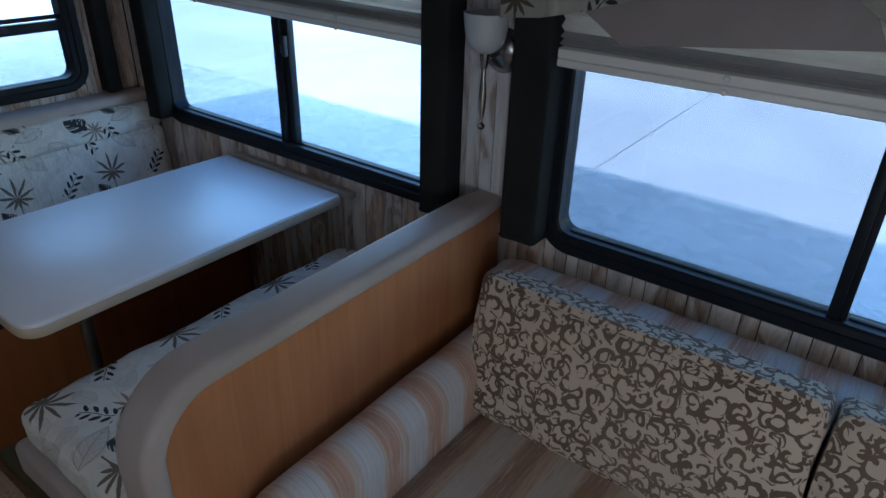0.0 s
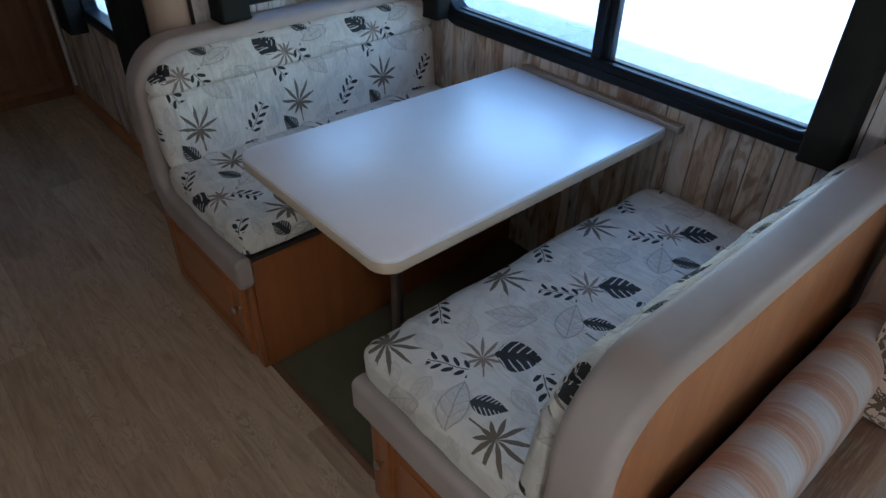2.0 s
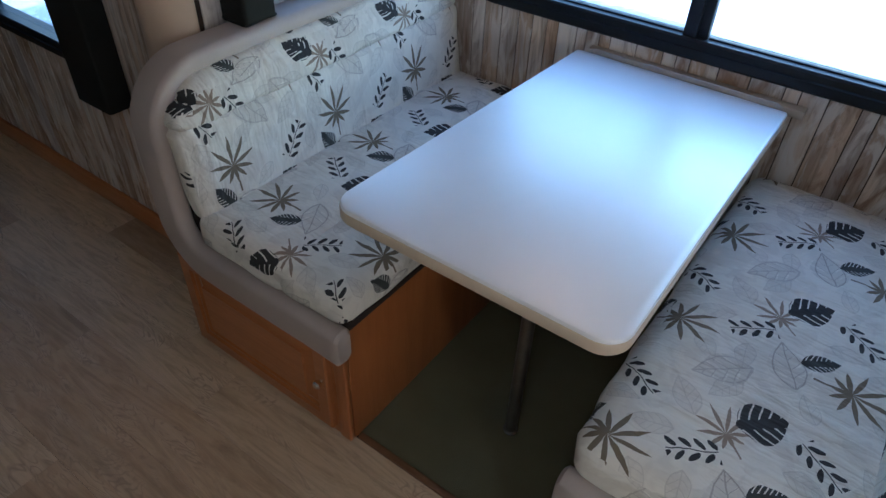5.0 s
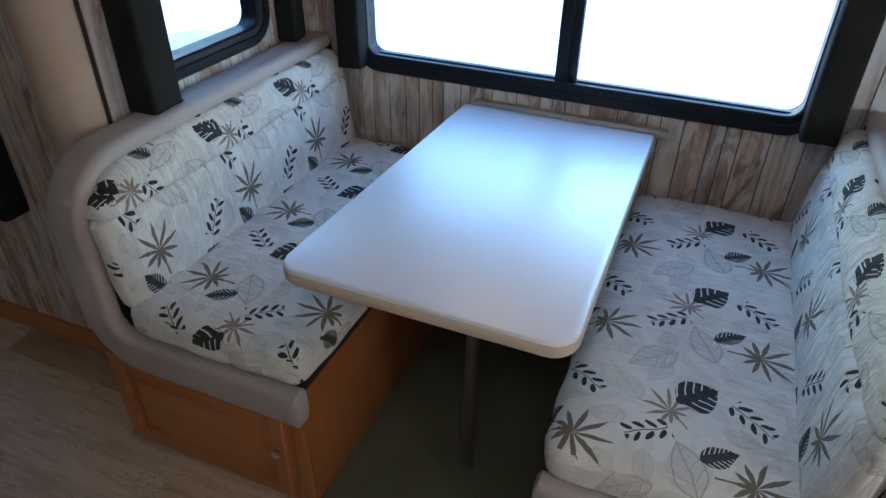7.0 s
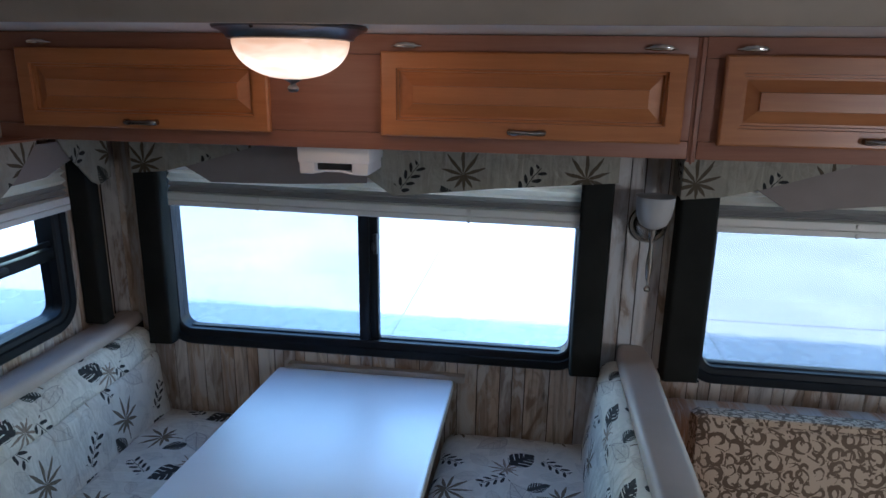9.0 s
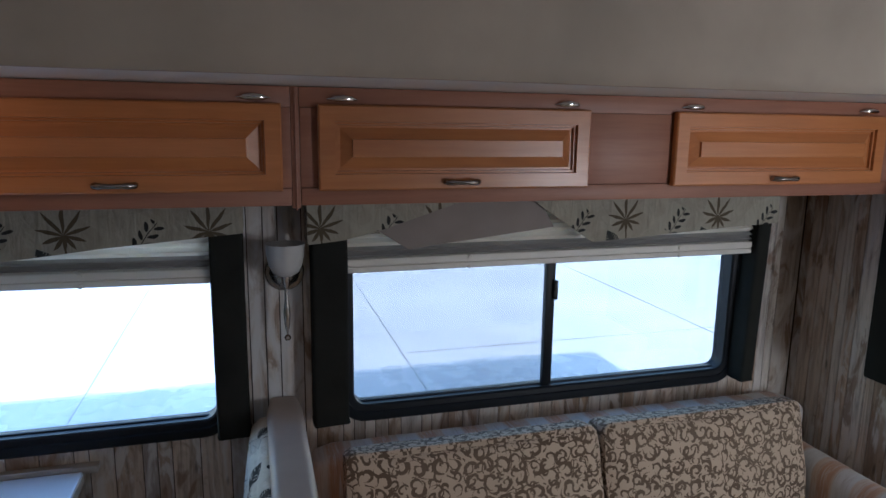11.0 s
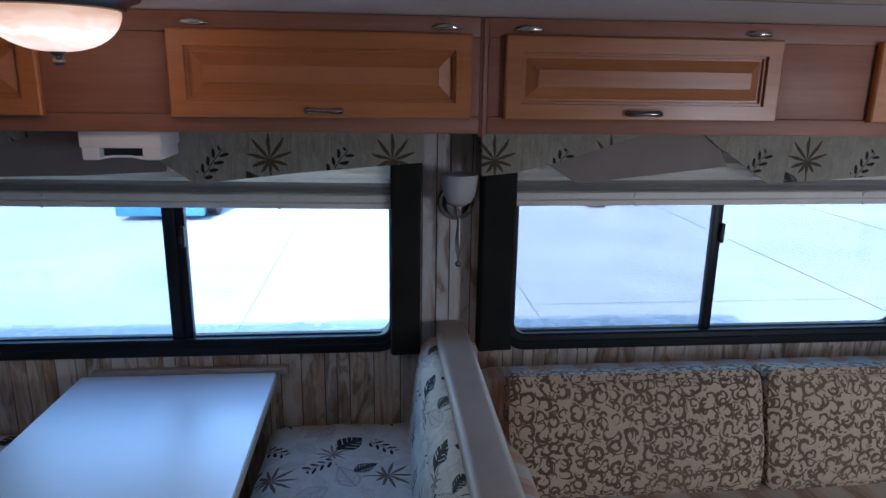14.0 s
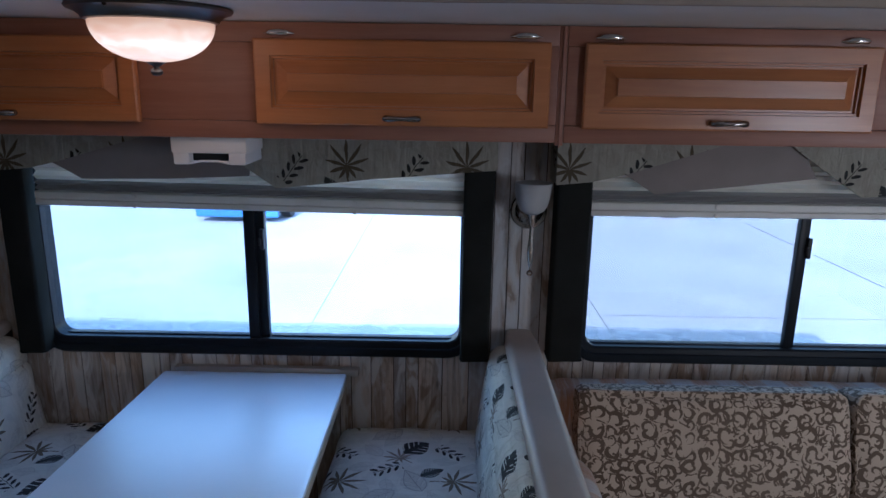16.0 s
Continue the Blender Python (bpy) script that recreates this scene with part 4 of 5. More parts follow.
def overhead(x0, x1, doors, label):
    """An overhead cabinet: carcass, face frame, flap doors with bow handles and domed hinges."""
    cab = thing("overhead_cabinet", ((x0 + x1) / 2, WALL_Y, CAB_Z0), label, "cabinet", "overhead cabinets")
    bm = box(x0, x1, CAB_Y + 0.018, WALL_Y + 0.003, CAB_Z0 + 0.002, CAB_Z0 + 0.014)
    for a, b in ((x0, x0 + 0.014), (x1 - 0.014, x1)):
        box(a, b, CAB_Y + 0.018, WALL_Y + 0.003, CAB_Z0 + 0.016, CAB_Z1, into=bm)
    part("carcass", bm, CARCASS, cab)
    part("bottom_rail", box(x0, x1, CAB_Y, CAB_Y + 0.018, CAB_Z0 - 0.004, CAB_Z0 + 0.040, 0.003), CARCASS, cab)
    part("top_rail", box(x0, x1, CAB_Y, CAB_Y + 0.018, 1.812, CAB_Z1, 0.001), CARCASS, cab)
    edges = [x0, *[v for d in doors for v in (d[0] + 0.012, d[1] - 0.012)], x1]
    for a, b in zip(edges[::2], edges[1::2]):
        if b - a > 0.01:
            part("stile", box(a, b, CAB_Y + 0.001, CAB_Y + 0.018, CAB_Z0 + 0.041, 1.811, 0.001), CARCASS, cab)
    for d0, d1 in doors:
        door = part("door", raised_door(d0, d1, 1.611, 1.819, CAB_Y - 0.022), MAPLE, cab, smooth=False)
        part("handle", bow_handle((d0 + d1) / 2, CAB_Y - 0.022, 1.630, 0.082), BRONZE, door, "dark brushed nickel bow handle")
        for hx in (d0 + 0.062, d1 - 0.062):
            bm = tube([(hx - 0.038, CAB_Y - 0.002, 1.832), (hx - 0.028, CAB_Y - 0.008, 1.832), (hx - 0.02, CAB_Y - 0.012, 1.833), (hx, CAB_Y - 0.013, 1.834), (hx + 0.02, CAB_Y - 0.012, 1.833), (hx + 0.028, CAB_Y - 0.008, 1.832), (hx + 0.038, CAB_Y - 0.002, 1.832)],
                      [0.002, 0.004, 0.007, 0.008, 0.007, 0.004, 0.002], 12)
            part("hinge", bm, CHROME, cab, "domed chrome hinge")
    return cab


overhead(LEFT_X + 0.002, -0.922, [(-2.690, -1.980), (-1.682, -0.944)], "honey maple overhead cabinet with two raised-panel flap doors")
overhead(-0.900, RIGHT_X - 0.002, [(-0.858, -0.127), (0.143, 0.905)], "honey maple overhead cabinet above the sofa with raised-panel doors")
bm = box(-0.9212, -0.9008, CAB_Y + 0.002, CAB_Y + 0.030, 1.566, CAB_Z1, 0.002)
box(-0.9135, -0.9085, CAB_Y - 0.002, CAB_Y + 0.004, 1.561, CAB_Z1, 0.002, into=bm)
single("cabinet_filler", bm, CARCASS, "narrow dark wooden strip between two overhead cabinets", "trim")

# white plastic box under the cabinet
bx = thing("plastic_box", (-1.82, 1.2, CAB_Z0), "white plastic holder with a slotted front under the cabinet", "holder")
z0, z1 = 1.500, CAB_Z0 - 0.001
bm = box(-1.922, -1.722, 1.14, 1.30, z0 + 0.030, z1, 0.006)
box(-1.918, -1.875, 1.142, 1.296, z0, z0 + 0.034, 0.005, into=bm)
box(-1.772, -1.726, 1.142, 1.296, z0, z0 + 0.034, 0.005, into=bm)
box(-1.875, -1.772, 1.21, 1.296, z0, z0 + 0.034, 0.004, into=bm)
part("body", bm, WHITE, bx)
# solid black strip set into the gap as its inner shade
part("slot_shade", box(-1.876, -1.771, 1.170, 1.180, z0 + 0.008, z0 + 0.030, 0.002), RUBBER, bx, "black strip as the slot's inner shade")
part("lip", tube([(-1.876, 1.145, z0 + 0.004), (-1.845, 1.143, z0 + 0.010), (-1.80, 1.143, z0 + 0.010), (-1.771, 1.145, z0 + 0.004)], 0.003, 8), WHITE, bx)

# ---- ceiling lamp ----
LX, LY = -1.815, 0.85
lamp = thing("ceiling_lamp", (LX, LY, SLIDE_TOP), "lit alabaster glass dome lamp with a dark pewter rim", "ceiling lamp")
part("pan", lathe([(0.0, 0), (0.160, 0), (0.163, -0.004), (0.160, -0.009), (0.146, -0.014), (0.136, -0.022), (0.132, -0.029), (0.124, -0.031), (0.0, -0.029)], (LX, LY, SLIDE_TOP - 0.0005), 56), PEWTER, lamp)
prof = [(0.124 * math.cos(a) ** 0.9 if a < 1.55 else 0.0, -0.031 - 0.080 * math.sin(a)) for a in (math.pi / 2 * k / 14 for k in range(15))]
dome = part("dome", lathe(prof, (LX, LY, SLIDE_TOP), 56), DOME, lamp, "glowing alabaster glass dome")
dome.visible_shadow = False
part("finial", lathe([(0.0, -0.106), (0.016, -0.108), (0.020, -0.111), (0.012, -0.116), (0.006, -0.119), (0.006, -0.122), (0.011, -0.126), (0.0125, -0.131), (0.009, -0.137), (0.0, -0.139)], (LX, LY, SLIDE_TOP), 24), PEWTER, lamp)
part("screw", tube([(LX - 0.02, LY - 0.152, SLIDE_TOP - 0.010), (LX - 0.02, LY - 0.158, SLIDE_TOP - 0.011)], 0.004, 10), CORE, lamp)

# ---- wall sconce ----
SX, SZ = -0.930, 1.322
sc = thing("wall_sconce", (SX, WALL_Y, SZ), "unlit wall sconce with a frosted glass cup and nickel arm", "wall lamp")
part("backplate", tube([(SX, WALL_Y - 0.0025, SZ), (SX, WALL_Y - 0.006, SZ), (SX, WALL_Y - 0.010, SZ), (SX, WALL_Y - 0.011, SZ), (SX, WALL_Y - 0.016, SZ), (SX, WALL_Y - 0.024, SZ), (SX, WALL_Y - 0.026, SZ)], [0.060, 0.060, 0.056, 0.046, 0.042, 0.022, 0.014], 32), NICKEL, sc)
CYY = WALL_Y - 0.093
part("arm", tube([(SX, WALL_Y - 0.02, SZ + 0.002), (SX, WALL_Y - 0.05, SZ - 0.008), (SX, WALL_Y - 0.078, SZ - 0.006), (SX, CYY, SZ + 0.004)], [0.008, 0.007, 0.007, 0.008], 12), NICKEL, sc)
part("stem", lathe([(0.0, 0.012), (0.013, 0.010), (0.0115, -0.010), (0.0095, -0.030), (0.006, -0.034), (0.006, -0.060), (0.0105, -0.105), (0.0085, -0.140), (0.003, -0.168), (0.0026, -0.174), (0.008, -0.179), (0.0105, -0.185), (0.0075, -0.192), (0.0, -0.194)], (SX, CYY, SZ), 20), NICKEL, sc)
part("glass_cup", lathe([(0.0, 0.006), (0.020, 0.007), (0.038, 0.018), (0.049, 0.040), (0.0545, 0.070), (0.057, 0.100), (0.058, 0.104), (0.055, 0.103), (0.0515, 0.071), (0.046, 0.043), (0.035, 0.023), (0.0, 0.012)], (SX, CYY, SZ), 36), FROST, sc, "frosted glass cup")

# ---- dinette table ----
tb = thing("dinette_table", (-1.845, 0.95, 0.0), "white laminate dinette table with an almond edge, fixed to the wall", "table")
tx0, tx1, ty0, ty1, tz = -2.165, -1.524, 0.436, 1.485, 0.757


def slab(levels):
    loops = []
    for d, z in levels:
        pts = []
        for cx, cy, a0, r in ((tx1, ty1, 0, 0.012), (tx0 + 0.014, ty1, 90, 0.012), (tx0 - 0.025, ty0, 180, 0.058), (tx1, ty0, 270, 0.058)):
            sx, sy = (-1 if cx == tx1 else 1), (-1 if cy == ty1 else 1)
            ox, oy, rr = cx + sx * r, cy + sy * r, r - d
            pts += [(ox + rr * math.cos(radians(a0 + 90 * k / 8)), oy + rr * math.sin(radians(a0 + 90 * k / 8)), z) for k in range(9)]
        loops.append(pts)
    return loft(loops, True, (True, True))


part("tabletop", slab([(0.0022, tz - 0.0100), (0.0022, tz - 0.006), (0.004, tz - 0.002), (0.008, tz)]), LAMINATE, tb)
part("edge_band", slab([(0.012, tz - 0.042), (0.004, tz - 0.040), (0.0, tz - 0.034), (0.0, tz - 0.013), (0.0018, tz - 0.0102)]), ALMOND, tb, "rounded almond edge")
bm = lathe([(0.0, 0.0), (0.021, 0.0), (0.021, 0.006), (0.0175, 0.010), (0.0175, 0.02), (0.0175, 0.70), (0.022, 0.705), (0.05, 0.712), (0.05, 0.7145), (0.0, 0.7145)], (-1.808, 0.685, 0.0), 24)
part("leg", bm, STEEL, tb, "grey steel post")
part("wall_rail", box(-2.120, -1.490, 1.488, WALL_Y - 0.0025, 0.742, 0.765, 0.002), ALU, tb)
part("rail_lip", box(-2.100, -1.555, 1.4865, 1.494, 0.765, 0.770, 0.001), ALU, tb)

# ---- dinette benches ----
def sweep_trim(pts, frames, w, th, mat, parent):
    """A padded band along a path; frames: the direction of its width at each point."""
    loops = []
    n = len(pts)
    for i in range(n):
        p = Vector(pts[i])
        d = (Vector(pts[min(i + 1, n - 1)]) - Vector(pts[max(i - 1, 0)])).normalized()
        s = Vector(frames[i]).normalized()
        s = (s - d * s.dot(d)).normalized()
        u = d.cross(s)
        e = 1.0 if 0 < i < n - 1 else 0.8
        loops.append([p + e * (a * s + b * u) + 0.0015 * noise.noise(p * 9) * u for a, b in round_rect(-w / 2, w / 2, -th / 2, th / 2, min(w, th) * 0.42, 5)])
    bm = loft(loops, True, (True, True))
    return part("padded_trim", bm, mat, parent, "padded taupe vinyl edge trim")


def bench(side, label):
    """One bench of the dinette; side -1: against the end wall, 1: with its back to the sofa. Mirrored about the dinette's middle."""
    def X(d):
        return CX + side * d      # d: distance from the middle
    def xb(a, b):
        return (min(X(a), X(b)), max(X(a), X(b)))
    be = thing("dinette_bench", (X(0.6), 0.9, 0.0), label, "bench", "dinette benches")
    fy = 0.388
    # base
    a, b = xb(0.300, 0.315)
    part("side_panel", box(a, b, fy + 0.012, WALL_Y - 0.004, 0.0, 0.432, 0.002), MAPLE_UP_SHADED, be)
    a, b = xb(0.292, 0.940)
    bm = box(a, b, fy + 0.006, WALL_Y - 0.004, 0.4325, 0.448, 0.002)
    part("seat_board", bm, CORE, be)
    a, b = xb(0.300, 0.340)
    part("corner_post", box(a, b, fy - 0.006, fy + 0.0115, 0.0, 0.432, 0.006, 3), MAPLE_UP_SHADED, be)
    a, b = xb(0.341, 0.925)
    part("front_frame", box(a, b, fy, fy + 0.016, 0.0, 0.432, 0.002), MAPLE_SHADED, be)
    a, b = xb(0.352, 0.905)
    door = part("door", raised_door(a, b, 0.035, 0.372, fy - 0.021), MAPLE_SHADED, be, smooth=False)
    kx = X(0.352 + 0.018)
    part("knob", tube([(kx, fy - 0.021, 0.229), (kx, fy - 0.027, 0.229), (kx, fy - 0.032, 0.229), (kx, fy - 0.041, 0.229), (kx, fy - 0.046, 0.229)], [0.006, 0.005, 0.010, 0.0125, 0.008], 18), CHROME, door, "small chrome knob")
    # back panel with a rounded upper front corner
    r = 0.135
    prof = [(WALL_Y - 0.004, 0.0), (WALL_Y - 0.004, 0.885)]
    prof += [(fy + 0.012 + r - r * math.sin(radians(q)), 0.885 - r + r * math.cos(radians(q))) for q in range(0, 91, 10)]
    prof += [(fy + 0.012, 0.0)]
    part("back_core", prism([(X(0.845), y, z) for y, z in prof], (side, 0, 0), 0.066), CORE, be)
    part("back_veneer", prism([(X(0.912), y, z) for y, z in prof], (side, 0, 0), 0.016, 0.001), VENEER, be, "plain maple veneer")
    # padded trim: along the top, down the front, along the seat
    pts, fr = [], []
    for k in range(12):
        pts.append((X(0.886), WALL_Y - 0.006 - (WALL_Y - 0.006 - 0.53) * k / 11, 0.893)), fr.append((1, 0, 0))
    R = 0.145
    for q in range(10, 91, 10):
        pts.append((X(0.886), 0.53 - R * math.sin(radians(q)), 0.893 - R + R * math.cos(radians(q)))), fr.append((1, 0, 0))
    for z in (0.70, 0.64, 0.58):
        pts.append((X(0.886), 0.385, z)), fr.append((1, 0, 0))
    R2 = 0.115
    for q in range(10, 91, 10):
        pts.append((X(0.886 - R2 + R2 * math.cos(radians(q))), 0.385 - 0.012 * q / 90, 0.523 - R2 * math.sin(radians(q))))
        c, s_ = math.cos(radians(q)), math.sin(radians(q))
        fr.append((c, 0, -side * s_))
    for d in (0.70, 0.60, 0.50, 0.40, 0.31, 0.288, 0.280):
        pts.append((X(d), 0.373, 0.408)), fr.append((0, 0, -side))
    sweep_trim(pts, fr, 0.108, 0.052, TAUPE, be)
    # cushions
    s = single("seat_cushion", soft_block(0.512, 1.128, 0.108, 0.035, 0.010, 30, ((0, 0.06, 0.007, 0.010),) if side < 0 else (), 0.006, 3.0 * side), LEAF,
               "leaf-printed seat cushion on the dinette bench", "cushion", "dinette cushions")
    sx_, sy_, sz_ = X(0.538), 0.943, 0.5025
    def drop(c, n):                     # lets the print run on down the cushion's faces
        return (c.z - 0.054) if abs(n.z) < 0.7 else 0.0
    if side > 0:
        add_uv(s, lambda c, n: (c.y + sy_ + (drop(c, n) if abs(n.y) > 0.7 else 0), -(c.x + sx_ + 1.05) - (drop(c, n) if abs(n.x) > 0.7 else 0)))
    else:
        add_uv(s, lambda c, n: (0.79 - (c.y + sy_ - 0.548) - (drop(c, n) if abs(n.y) > 0.7 else 0), 0.107 + (c.x + sx_ + 2.49) - (drop(c, n) if abs(n.x) > 0.7 else 0)))
    s.matrix_world = pose(sx_, sy_, sz_)
    hh = 0.18
    bm = soft_block(0.085, 1.108, 2 * hh, 0.036, 0.010, 44, ((2, 0.082, 0.014, 0.008),), 0.005, 7.0 * side)
    for v in bm.verts:                       # round off the upper front corner under the trim
        y, z = v.co.y, v.co.z
        dy, dz = (-0.554 + 0.12) - y, z - (hh - 0.12)
        if dy > 0 and dz > 0:
            q = math.hypot(dy, dz)
            m_ = max(dy, dz)
            v.co.y, v.co.z = (-0.554 + 0.12) - dy * m_ / q, (hh - 0.12) + dz * m_ / q
        v.co.x += side * (0.024 * (z / hh) + 0.020 * max(0.0, z / hh - 0.5) ** 2)
    bk = single("back_cushion", bm, LEAF, "leaf-printed back cushion with a stitched seam", "cushion", "dinette cushions")
    def over_top(c, n):                 # how far the cloth has gone back over the upper edge
        return max(0.0, side * c.x + 0.030) if n.z > 0.6 else 0.0
    add_uv(bk, lambda c, n: (0.789 + side * (c.y + 0.948 - 0.502) + (c.x if abs(n.y) > 0.7 else 0), 0.113 - (c.z + 0.692 - 0.647)),
           lambda c, n: (0.980 + side * (c.y + 0.948 - 0.786) + (c.x if abs(n.y) > 0.7 else 0), 0.232 - (c.z + 0.692 - 0.868) - over_top(c, n)),
           lambda c, n: c.z > 0.081)
    bk.matrix_world = pose(X(0.806), 0.948, 0.692)
    return be


bench(-1, "maple dinette bench with padded taupe edge against the end wall")
bench(1, "maple dinette bench with padded taupe edge backing the sofa")

# ---- sofa ----
so = thing("sofa", (0.08, 1.0, 0.0), "sofa in striped peach and cream cloth with a brown striped seat", "sofa")
ob = part("base", box(-0.87, 1.0, 0.50, 1.46, 0.0, 0.26, 0.02), TAUPE_CLOTH, so)


def arm(x0, x1, y0, y1, z0, z1):
    """A rolled sofa arm: flat sides and a round top."""
    r = (x1 - x0) / 2
    prof = [(x0, z0), (x0, z1 - r)] + [((x0 + x1) / 2 - r * math.cos(radians(q)), z1 - r + r * math.sin(radians(q))) for q in range(10, 171, 10)] + [(x1, z1 - r), (x1, z0)]
    n = 40
    loops = []
    for k in range(n + 1):
        y = y0 + (y1 - y0) * k / n
        e = min(1.0, 0.80 + 0.20 * math.sin(min(1.0, k / 3) * math.pi / 2))
        cx = (x0 + x1) / 2
        loops.append([(cx + (a - cx) * e + 0.004 * noise.noise(Vector((a * 5, y * 6, b * 5))), y, z0 + (b - z0) * (0.5 + 0.5 * e)) for a, b in prof])
    return loft(loops, True, (True, True))


for k, (a, b) in enumerate(((-0.872, -0.730), (0.880, 1.000))):
    ob = part("arm", arm(a, b, 0.50, 1.40, 0.24, 0.615), STRIPE, so, "rolled arm in peach and cream stripes")
    add_uv(ob, lambda c, n: (c.y + 0.03, c.x + c.z))
ob = part("backrest", soft_block(1.86, 0.17, 0.57, 0.045, 0.008, 26, (), 0.004, 2.0), STRIPE, so)
ob.matrix_parent_inverse = so.matrix_world.inverted() @ pose(0.064, 1.427, 0.466, -3)
add_uv(ob, lambda c, n: (c.x + 0.02, c.y + c.z))
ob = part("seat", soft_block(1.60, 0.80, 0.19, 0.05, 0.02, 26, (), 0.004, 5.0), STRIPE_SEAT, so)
ob.matrix_parent_inverse = so.matrix_world.inverted() @ pose(0.072, 0.905, 0.345)
add_uv(ob, lambda c, n: (c.x + 0.02, c.y - c.z))


def big_pillow(w, h, d, seed):
    """A boxed pillow with a welt round its face, sagging a little at the corners."""
    bm = soft_block(w, d, h, 0.028, 0.022, 34, (), 0.006, seed)
    for v in bm.verts:
        u, s = v.co.x / (w / 2), v.co.z / (h / 2)
        v.co.z = max(-h / 2 - 0.006, min(h / 2 + 0.006, v.co.z))
        v.co.x = max(-w / 2 - 0.004, min(w / 2 + 0.016, v.co.x * 1.01))
        v.co.z += 0.012 * abs(u) ** 6 * (1 if s > 0 else -0.5) * abs(s)
        v.co.x += 0.006 * noise.noise(Vector((seed, v.co.z * 8, 0)))
    return bm


def welt(w, h, y, seed):
    pts = [(a, y + 0.003 * noise.noise(Vector((a * 12, seed, b * 12))), b + 0.012 * abs(a / (w / 2)) ** 6 * (1 if b > 0 else -0.5)) for a, b in round_rect(-w / 2, w / 2, -h / 2, h / 2, 0.03, 5)]
    return tube(pts + [pts[0]], 0.0045, 8, cap=False)


for cx, w, seed, tilt, label in ((-0.378, 0.80, 4.0, -13, "beige scroll-patterned sofa pillow leaning on the backrest"), (0.447, 0.80, 9.0, -13, "beige scroll-patterned sofa pillow with worn faded pattern")):
    pl = thing("sofa_pillow", (cx, 1.26, 0.44), label, "pillow", "sofa pillows")
    pl.matrix_world = pose(cx, 1.258, 0.622, tilt, 1.0 if seed > 5 else -0.6, 2.0 if seed > 5 else -1.0)
    ob = mesh_ob("cover", big_pillow(w, 0.372, 0.13, seed), SCROLL)
    add_uv(ob, lambda c, n: (c.x + seed * 0.37 + (c.y if abs(n.x) > 0.7 else 0), c.z + (c.y if abs(n.z) > 0.7 else 0)))
    ob.parent = pl
    for yy in (-0.050,):
        ob = mesh_ob("welt", welt(w - 0.004, 0.368, yy, seed), SCROLL)
        add_uv(ob, lambda c, n: (c.x, c.z))
        ob.parent = pl

# ---- beyond the dinette ----
cb = thing("tall_cabinet", (-4.95, 0.2, 0.0), "dark-stained tall wooden cabinet at the end of the cabin", "cabinet")
part("body", box(-5.40, -4.80, -0.55, BODY_Y - 0.004, 0.0, 2.10, 0.004), DARKWOOD, cb)
bm = raised_door(0.02, 0.56, 0.06, 1.95, 0)
for v in bm.verts:
    x, y, z = v.co
    v.co = (-4.782 - y, 0.60 - x, z)
door = part("door", bm, DARKWOOD, cb, smooth=False)
part("knob", tube([(-4.783, 0.10, 0.30), (-4.772, 0.10, 0.30), (-4.762, 0.10, 0.30), (-4.757, 0.10, 0.30)], [0.005, 0.006, 0.011, 0.007], 14), CHROME, door)
single("trim_corner", box(-4.755, -4.715, BODY_Y - 0.016, BODY_Y - 0.003, 0.06, 2.10, 0.003), PAINT, "pale upright corner strip on the plank wall", "trim", kind="structure")
single("baseboard", box(-4.79, LEFT_X - 0.165, BODY_Y - 0.018, BODY_Y - 0.0025, 0.0, 0.085, 0.004), MAPLE, "honey maple baseboard along the side wall", "baseboard", kind="structure")
for x0, x1, lab in ((-3.41, -3.23, ""), (-4.27, -4.10, "")):
    bm = loft([[(a, BODY_Y - 0.003 - b, z) for a, b in round_rect(x0, x1, 0, 0.085, 0.012, 4)] for z in (0.545, 0.8, 1.1, 1.5)], True, (True, True))
    single("curtain_panel", bm, CHARCOAL, "charcoal cloth side panel beside the side-wall window", "curtain", "side panels of the windows")

# ---- outside ----
single("ground", box(-400, 400, -400, 400, GROUND - 0.5, GROUND), YARD, "pale concrete yard with saw-cut joints", "ground", kind="structure", smooth=False)
# sheet follows the vehicle's shadow outline; that shade is painted in its darker colour
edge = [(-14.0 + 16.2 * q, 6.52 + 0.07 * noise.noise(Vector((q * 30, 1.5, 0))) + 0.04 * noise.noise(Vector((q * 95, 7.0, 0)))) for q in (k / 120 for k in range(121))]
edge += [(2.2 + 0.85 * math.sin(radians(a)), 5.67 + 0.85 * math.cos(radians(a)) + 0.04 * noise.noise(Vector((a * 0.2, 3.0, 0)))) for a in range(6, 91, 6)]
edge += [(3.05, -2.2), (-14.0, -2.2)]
single("ground_wet_shadow", prism([(x, y, GROUND + 0.001) for x, y in edge], (0, 0, 1), 0.003), WET_SHADE, "damp concrete darkened in the outline of the vehicle's shadow, with an uneven edge", "ground", kind="structure", smooth=False)
jo = thing("joint_lines", (0, 8, GROUND), "dark saw-cut joints in the yard concrete", "joint", "", "structure")
for x in (-2.72, 0.66, 4.95, 8.4):
    part("joint", box(x - 0.006, x + 0.006, 1.8, 40, GROUND + 0.0005, GROUND + 0.006), CAULK, jo, smooth=False)
for y in (6.95,):
    part("joint", box(-20 if y > 7 else 0.7, 20, y - 0.006, y + 0.006, GROUND + 0.0065, GROUND + 0.0085), CAULK, jo, smooth=False)
co = thing("traffic_cone", (3.55, 13.4, GROUND), "orange traffic cone standing on the concrete", "traffic cone")
part("base", box(3.37, 3.73, 13.22, 13.58, GROUND, GROUND + 0.035, 0.01), RUBBER, co)
part("cone", lathe([(0.14, 0.035), (0.13, 0.05), (0.035, 0.68), (0.03, 0.70), (0.0, 0.70)], (3.55, 13.4, GROUND), 24), CONE, co)

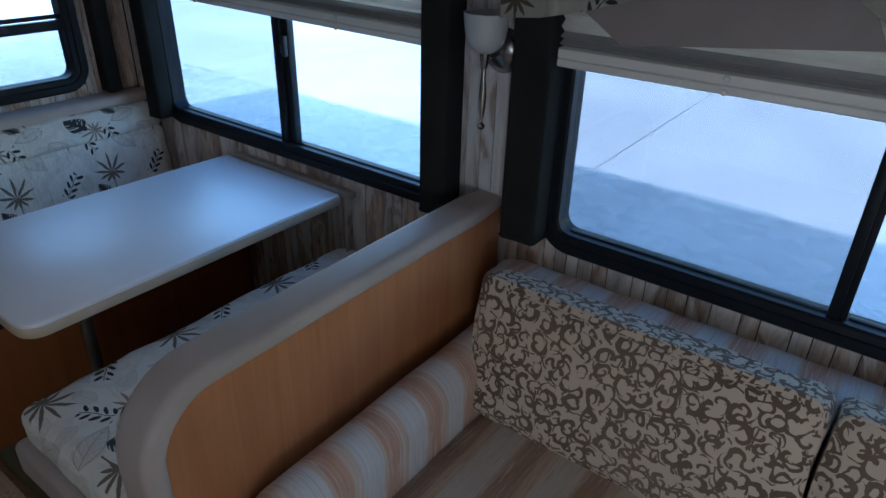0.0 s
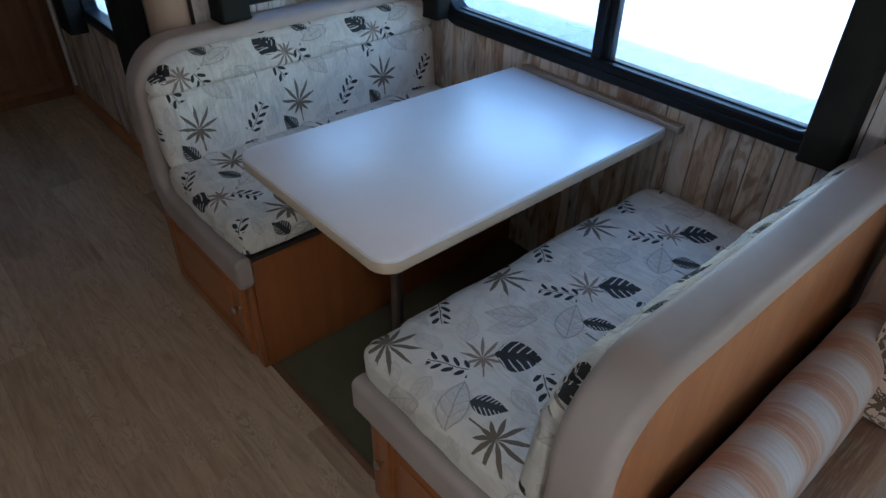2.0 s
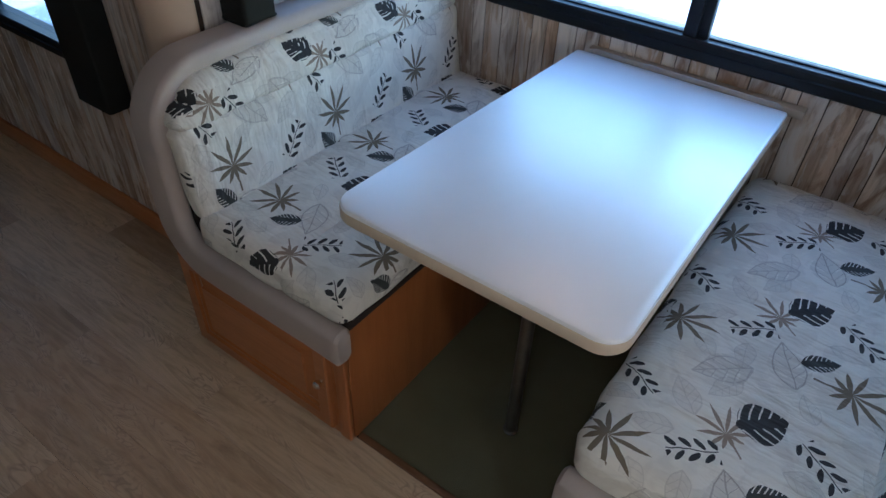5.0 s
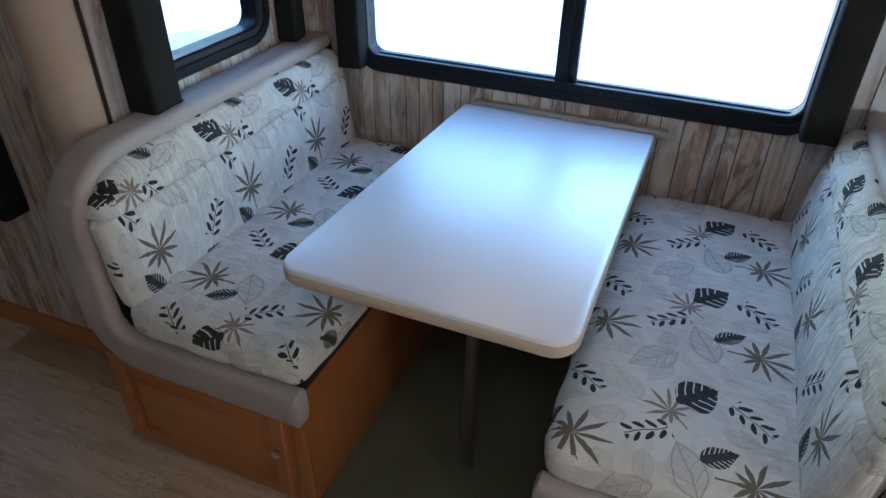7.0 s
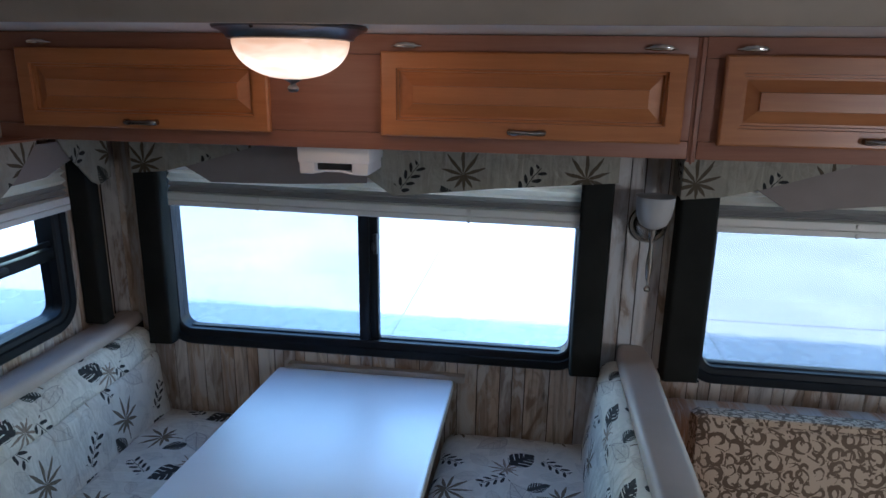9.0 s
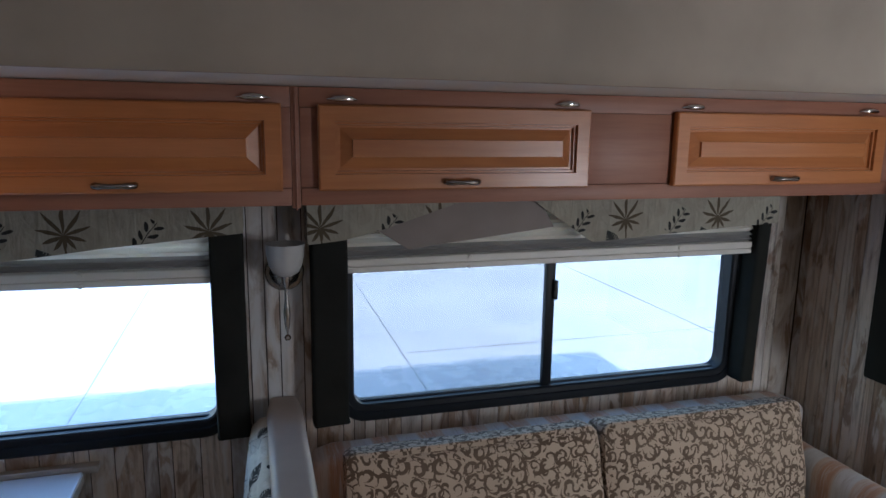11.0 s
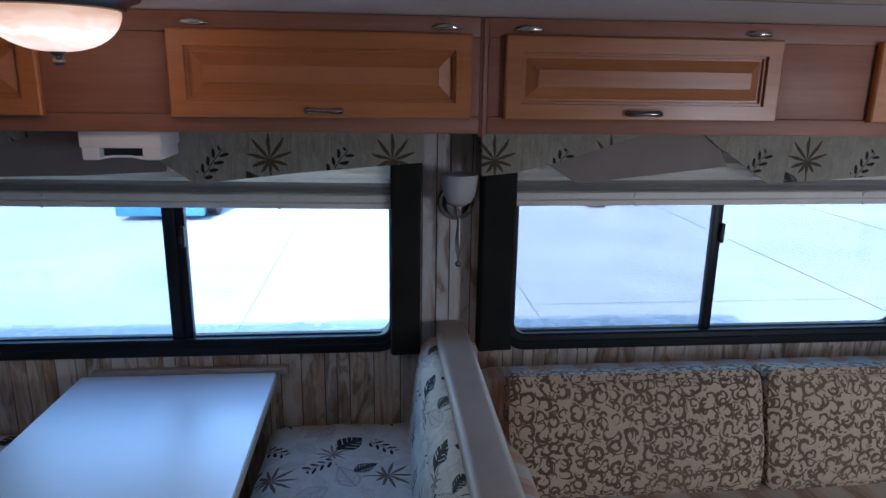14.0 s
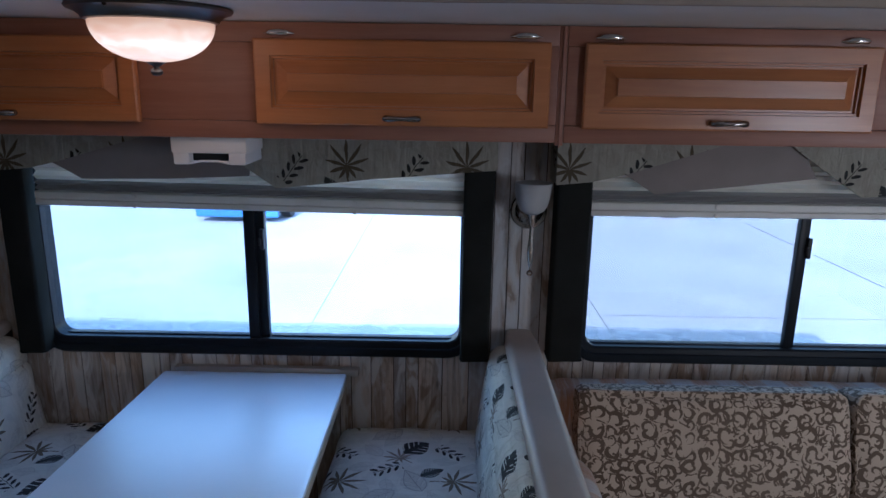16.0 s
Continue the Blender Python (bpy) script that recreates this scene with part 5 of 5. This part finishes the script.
CAR_X, CAR_Y = -5.25, 12.0
car = thing("parked_car", (CAR_X, CAR_Y + 2.1, GROUND), "blue parked car on the pale concrete yard", "car")
prof = [(0.0, 0.30), (-0.04, 0.62), (0.10, 0.95), (0.55, 1.02), (1.25, 1.42), (2.60, 1.44), (3.35, 1.0), (4.10, 0.86), (4.25, 0.55), (4.20, 0.28), (3.0, 0.24), (1.0, 0.24)]
part("body", prism([(CAR_X - 0.88, CAR_Y + a, GROUND + b) for a, b in prof], (1, 0, 0), 1.76, 0.05), CARPAINT, car)
part("bumper", box(CAR_X - 0.80, CAR_X + 0.80, CAR_Y - 0.09, CAR_Y + 0.02, GROUND + 0.12, GROUND + 0.52, 0.03, 3), CARPAINT, car)
for sx in (-1, 1):
    for wy in (CAR_Y + 0.72, CAR_Y + 3.45):
        wx = CAR_X + sx * 0.80
        w_ = part("wheel", tube([(wx - 0.105, wy, GROUND + 0.31), (wx - 0.085, wy, GROUND + 0.31), (wx + 0.085, wy, GROUND + 0.31), (wx + 0.105, wy, GROUND + 0.31)], [0.28, 0.31, 0.31, 0.28], 28), RUBBER, car)
        part("rim", tube([(wx + sx * 0.102, wy, GROUND + 0.31), (wx + sx * 0.114, wy, GROUND + 0.31)], [0.2, 0.16], 24), NICKEL, w_)

# ---- planks of the walls and the floor ----
def plank_mesh(w, h, t):
    bm = box(-w / 2, w / 2, -t / 2, t / 2, 0, h)
    bmesh.ops.bevel(bm, geom=[e for e in bm.edges if abs(e.verts[0].co.x - e.verts[1].co.x) < 1e-6 and abs(e.verts[0].co.y - e.verts[1].co.y) < 1e-6 and e.verts[0].co.y < 0], offset=0.0012, segments=1, affect="EDGES")
    me = bpy.data.meshes.new("plank")
    bm.to_mesh(me)
    bm.free()
    return me


def clad(parent, x0, x1, z0, z1, holes, seed, mat, mapper, fixed=(), washed=(0, 0)):
    """Upright planks of uneven width over a wall, cut round its openings."""
    rng = random.Random(seed)
    marks = sorted({x0, x1, *[v for h in holes for v in h[:2]]})
    for a, b in zip(marks, marks[1:]):
        inside = [h for h in holes if h[0] <= a + 1e-6 and h[1] >= b - 1e-6]
        spans = [(z0, z1)] if not inside else [(z0, inside[0][2]), (inside[0][3], z1)]
        x = a
        while x < b - 1e-4:
            w = rng.choice((0.036, 0.044, 0.052, 0.060, 0.072, 0.048))
            ahead = [j for j in fixed if x + 0.02 < j < min(b - 0.02, x + 0.12)]
            if ahead:
                w = ahead[0] - x
            if b - x - w < 0.03:
                w = b - x
            for c, d in spans:
                me = plank_mesh(w - 0.0028, d - c, 0.0045)
                me.materials.append(BARN_WASHED if mat is BARN and washed[0] < x + w / 2 < washed[1] else mat)
                ob = new("plank", me)
                ob.parent = parent
                ob.matrix_world = mapper(x + w / 2, c)
            x += w


clad(wall_long, LEFT_X, RIGHT_X, 0.0, CAB_Z0 - 0.002, [inset(WIN1, 0.02), inset(WIN2, 0.02)], 11, BARN, lambda x, z: pose(x, WALL_Y + 0.0025, z),
     (-2.652, -2.561, -2.518, -2.453, -2.389, -2.337, -2.286, -2.246, -2.181, -2.148, -2.105, -2.069, -1.985, -1.904, -1.863, -1.822, -1.740, -1.652, -1.560, -1.519, -1.450, -1.371, -1.329, -1.286, -1.203, -1.138), (-1.10, -0.86))
clad(wall_end, BODY_Y + 0.005, WALL_Y - 0.002, 0.0, SLIDE_TOP - 0.001, [inset(WIN3, 0.02)], 5, BARN, lambda x, z: pose(LEFT_X - 0.0025, x, z, 0, 0, 90), (), (0.76, 1.02))
clad(wall_end2, BODY_Y + 0.005, WALL_Y - 0.002, 0.0, CAB_Z0 - 0.002, [], 7, BARN, lambda x, z: pose(RIGHT_X + 0.0025, x, z, 0, 0, -90))
clad(wall_body, -4.80, LEFT_X - 0.14, 0.0, ROOF - 0.002, [inset(WIN4, 0.02)], 3, BARN, lambda x, z: pose(x, BODY_Y + 0.0025, z))

rng = random.Random(21)
row, y = -1, 0.653
while y > BACK_Y + 0.02:
    wy = 0.1555
    start = {-1: -3.45, 0: -3.04, 1: -2.555, 2: -3.06}.get(row, -3.0 + rng.uniform(-0.5, 0.5))
    x = start - 1.22 * 3
    while x < FRONT_X:
        a, b = max(x, FAR_X), min(x + 1.22, FRONT_X)
        pieces = [(a, b, min(y, BODY_Y - 0.003))]
        if row == -1:
            pieces = [(a, min(b, LEFT_X), BODY_Y - 0.003)]
        if row == 0:
            pieces = [(a, min(b, LEFT_X), y), (max(a, LEFT_X), b, 0.404)]
        for a, b, top_y in pieces:
            if b - a < 0.05:
                continue
            bm = box(a + 0.0004, b - 0.0004, y - wy + 0.0004, top_y - 0.0004, -0.0035, 0.0)
            me = bpy.data.meshes.new("plank")
            bm.to_mesh(me)
            bm.free()
            me.materials.append(FLOORING)
            ob = new("plank", me)
            ob.parent = floor
        x += 1.22
    y -= wy
    row += 1
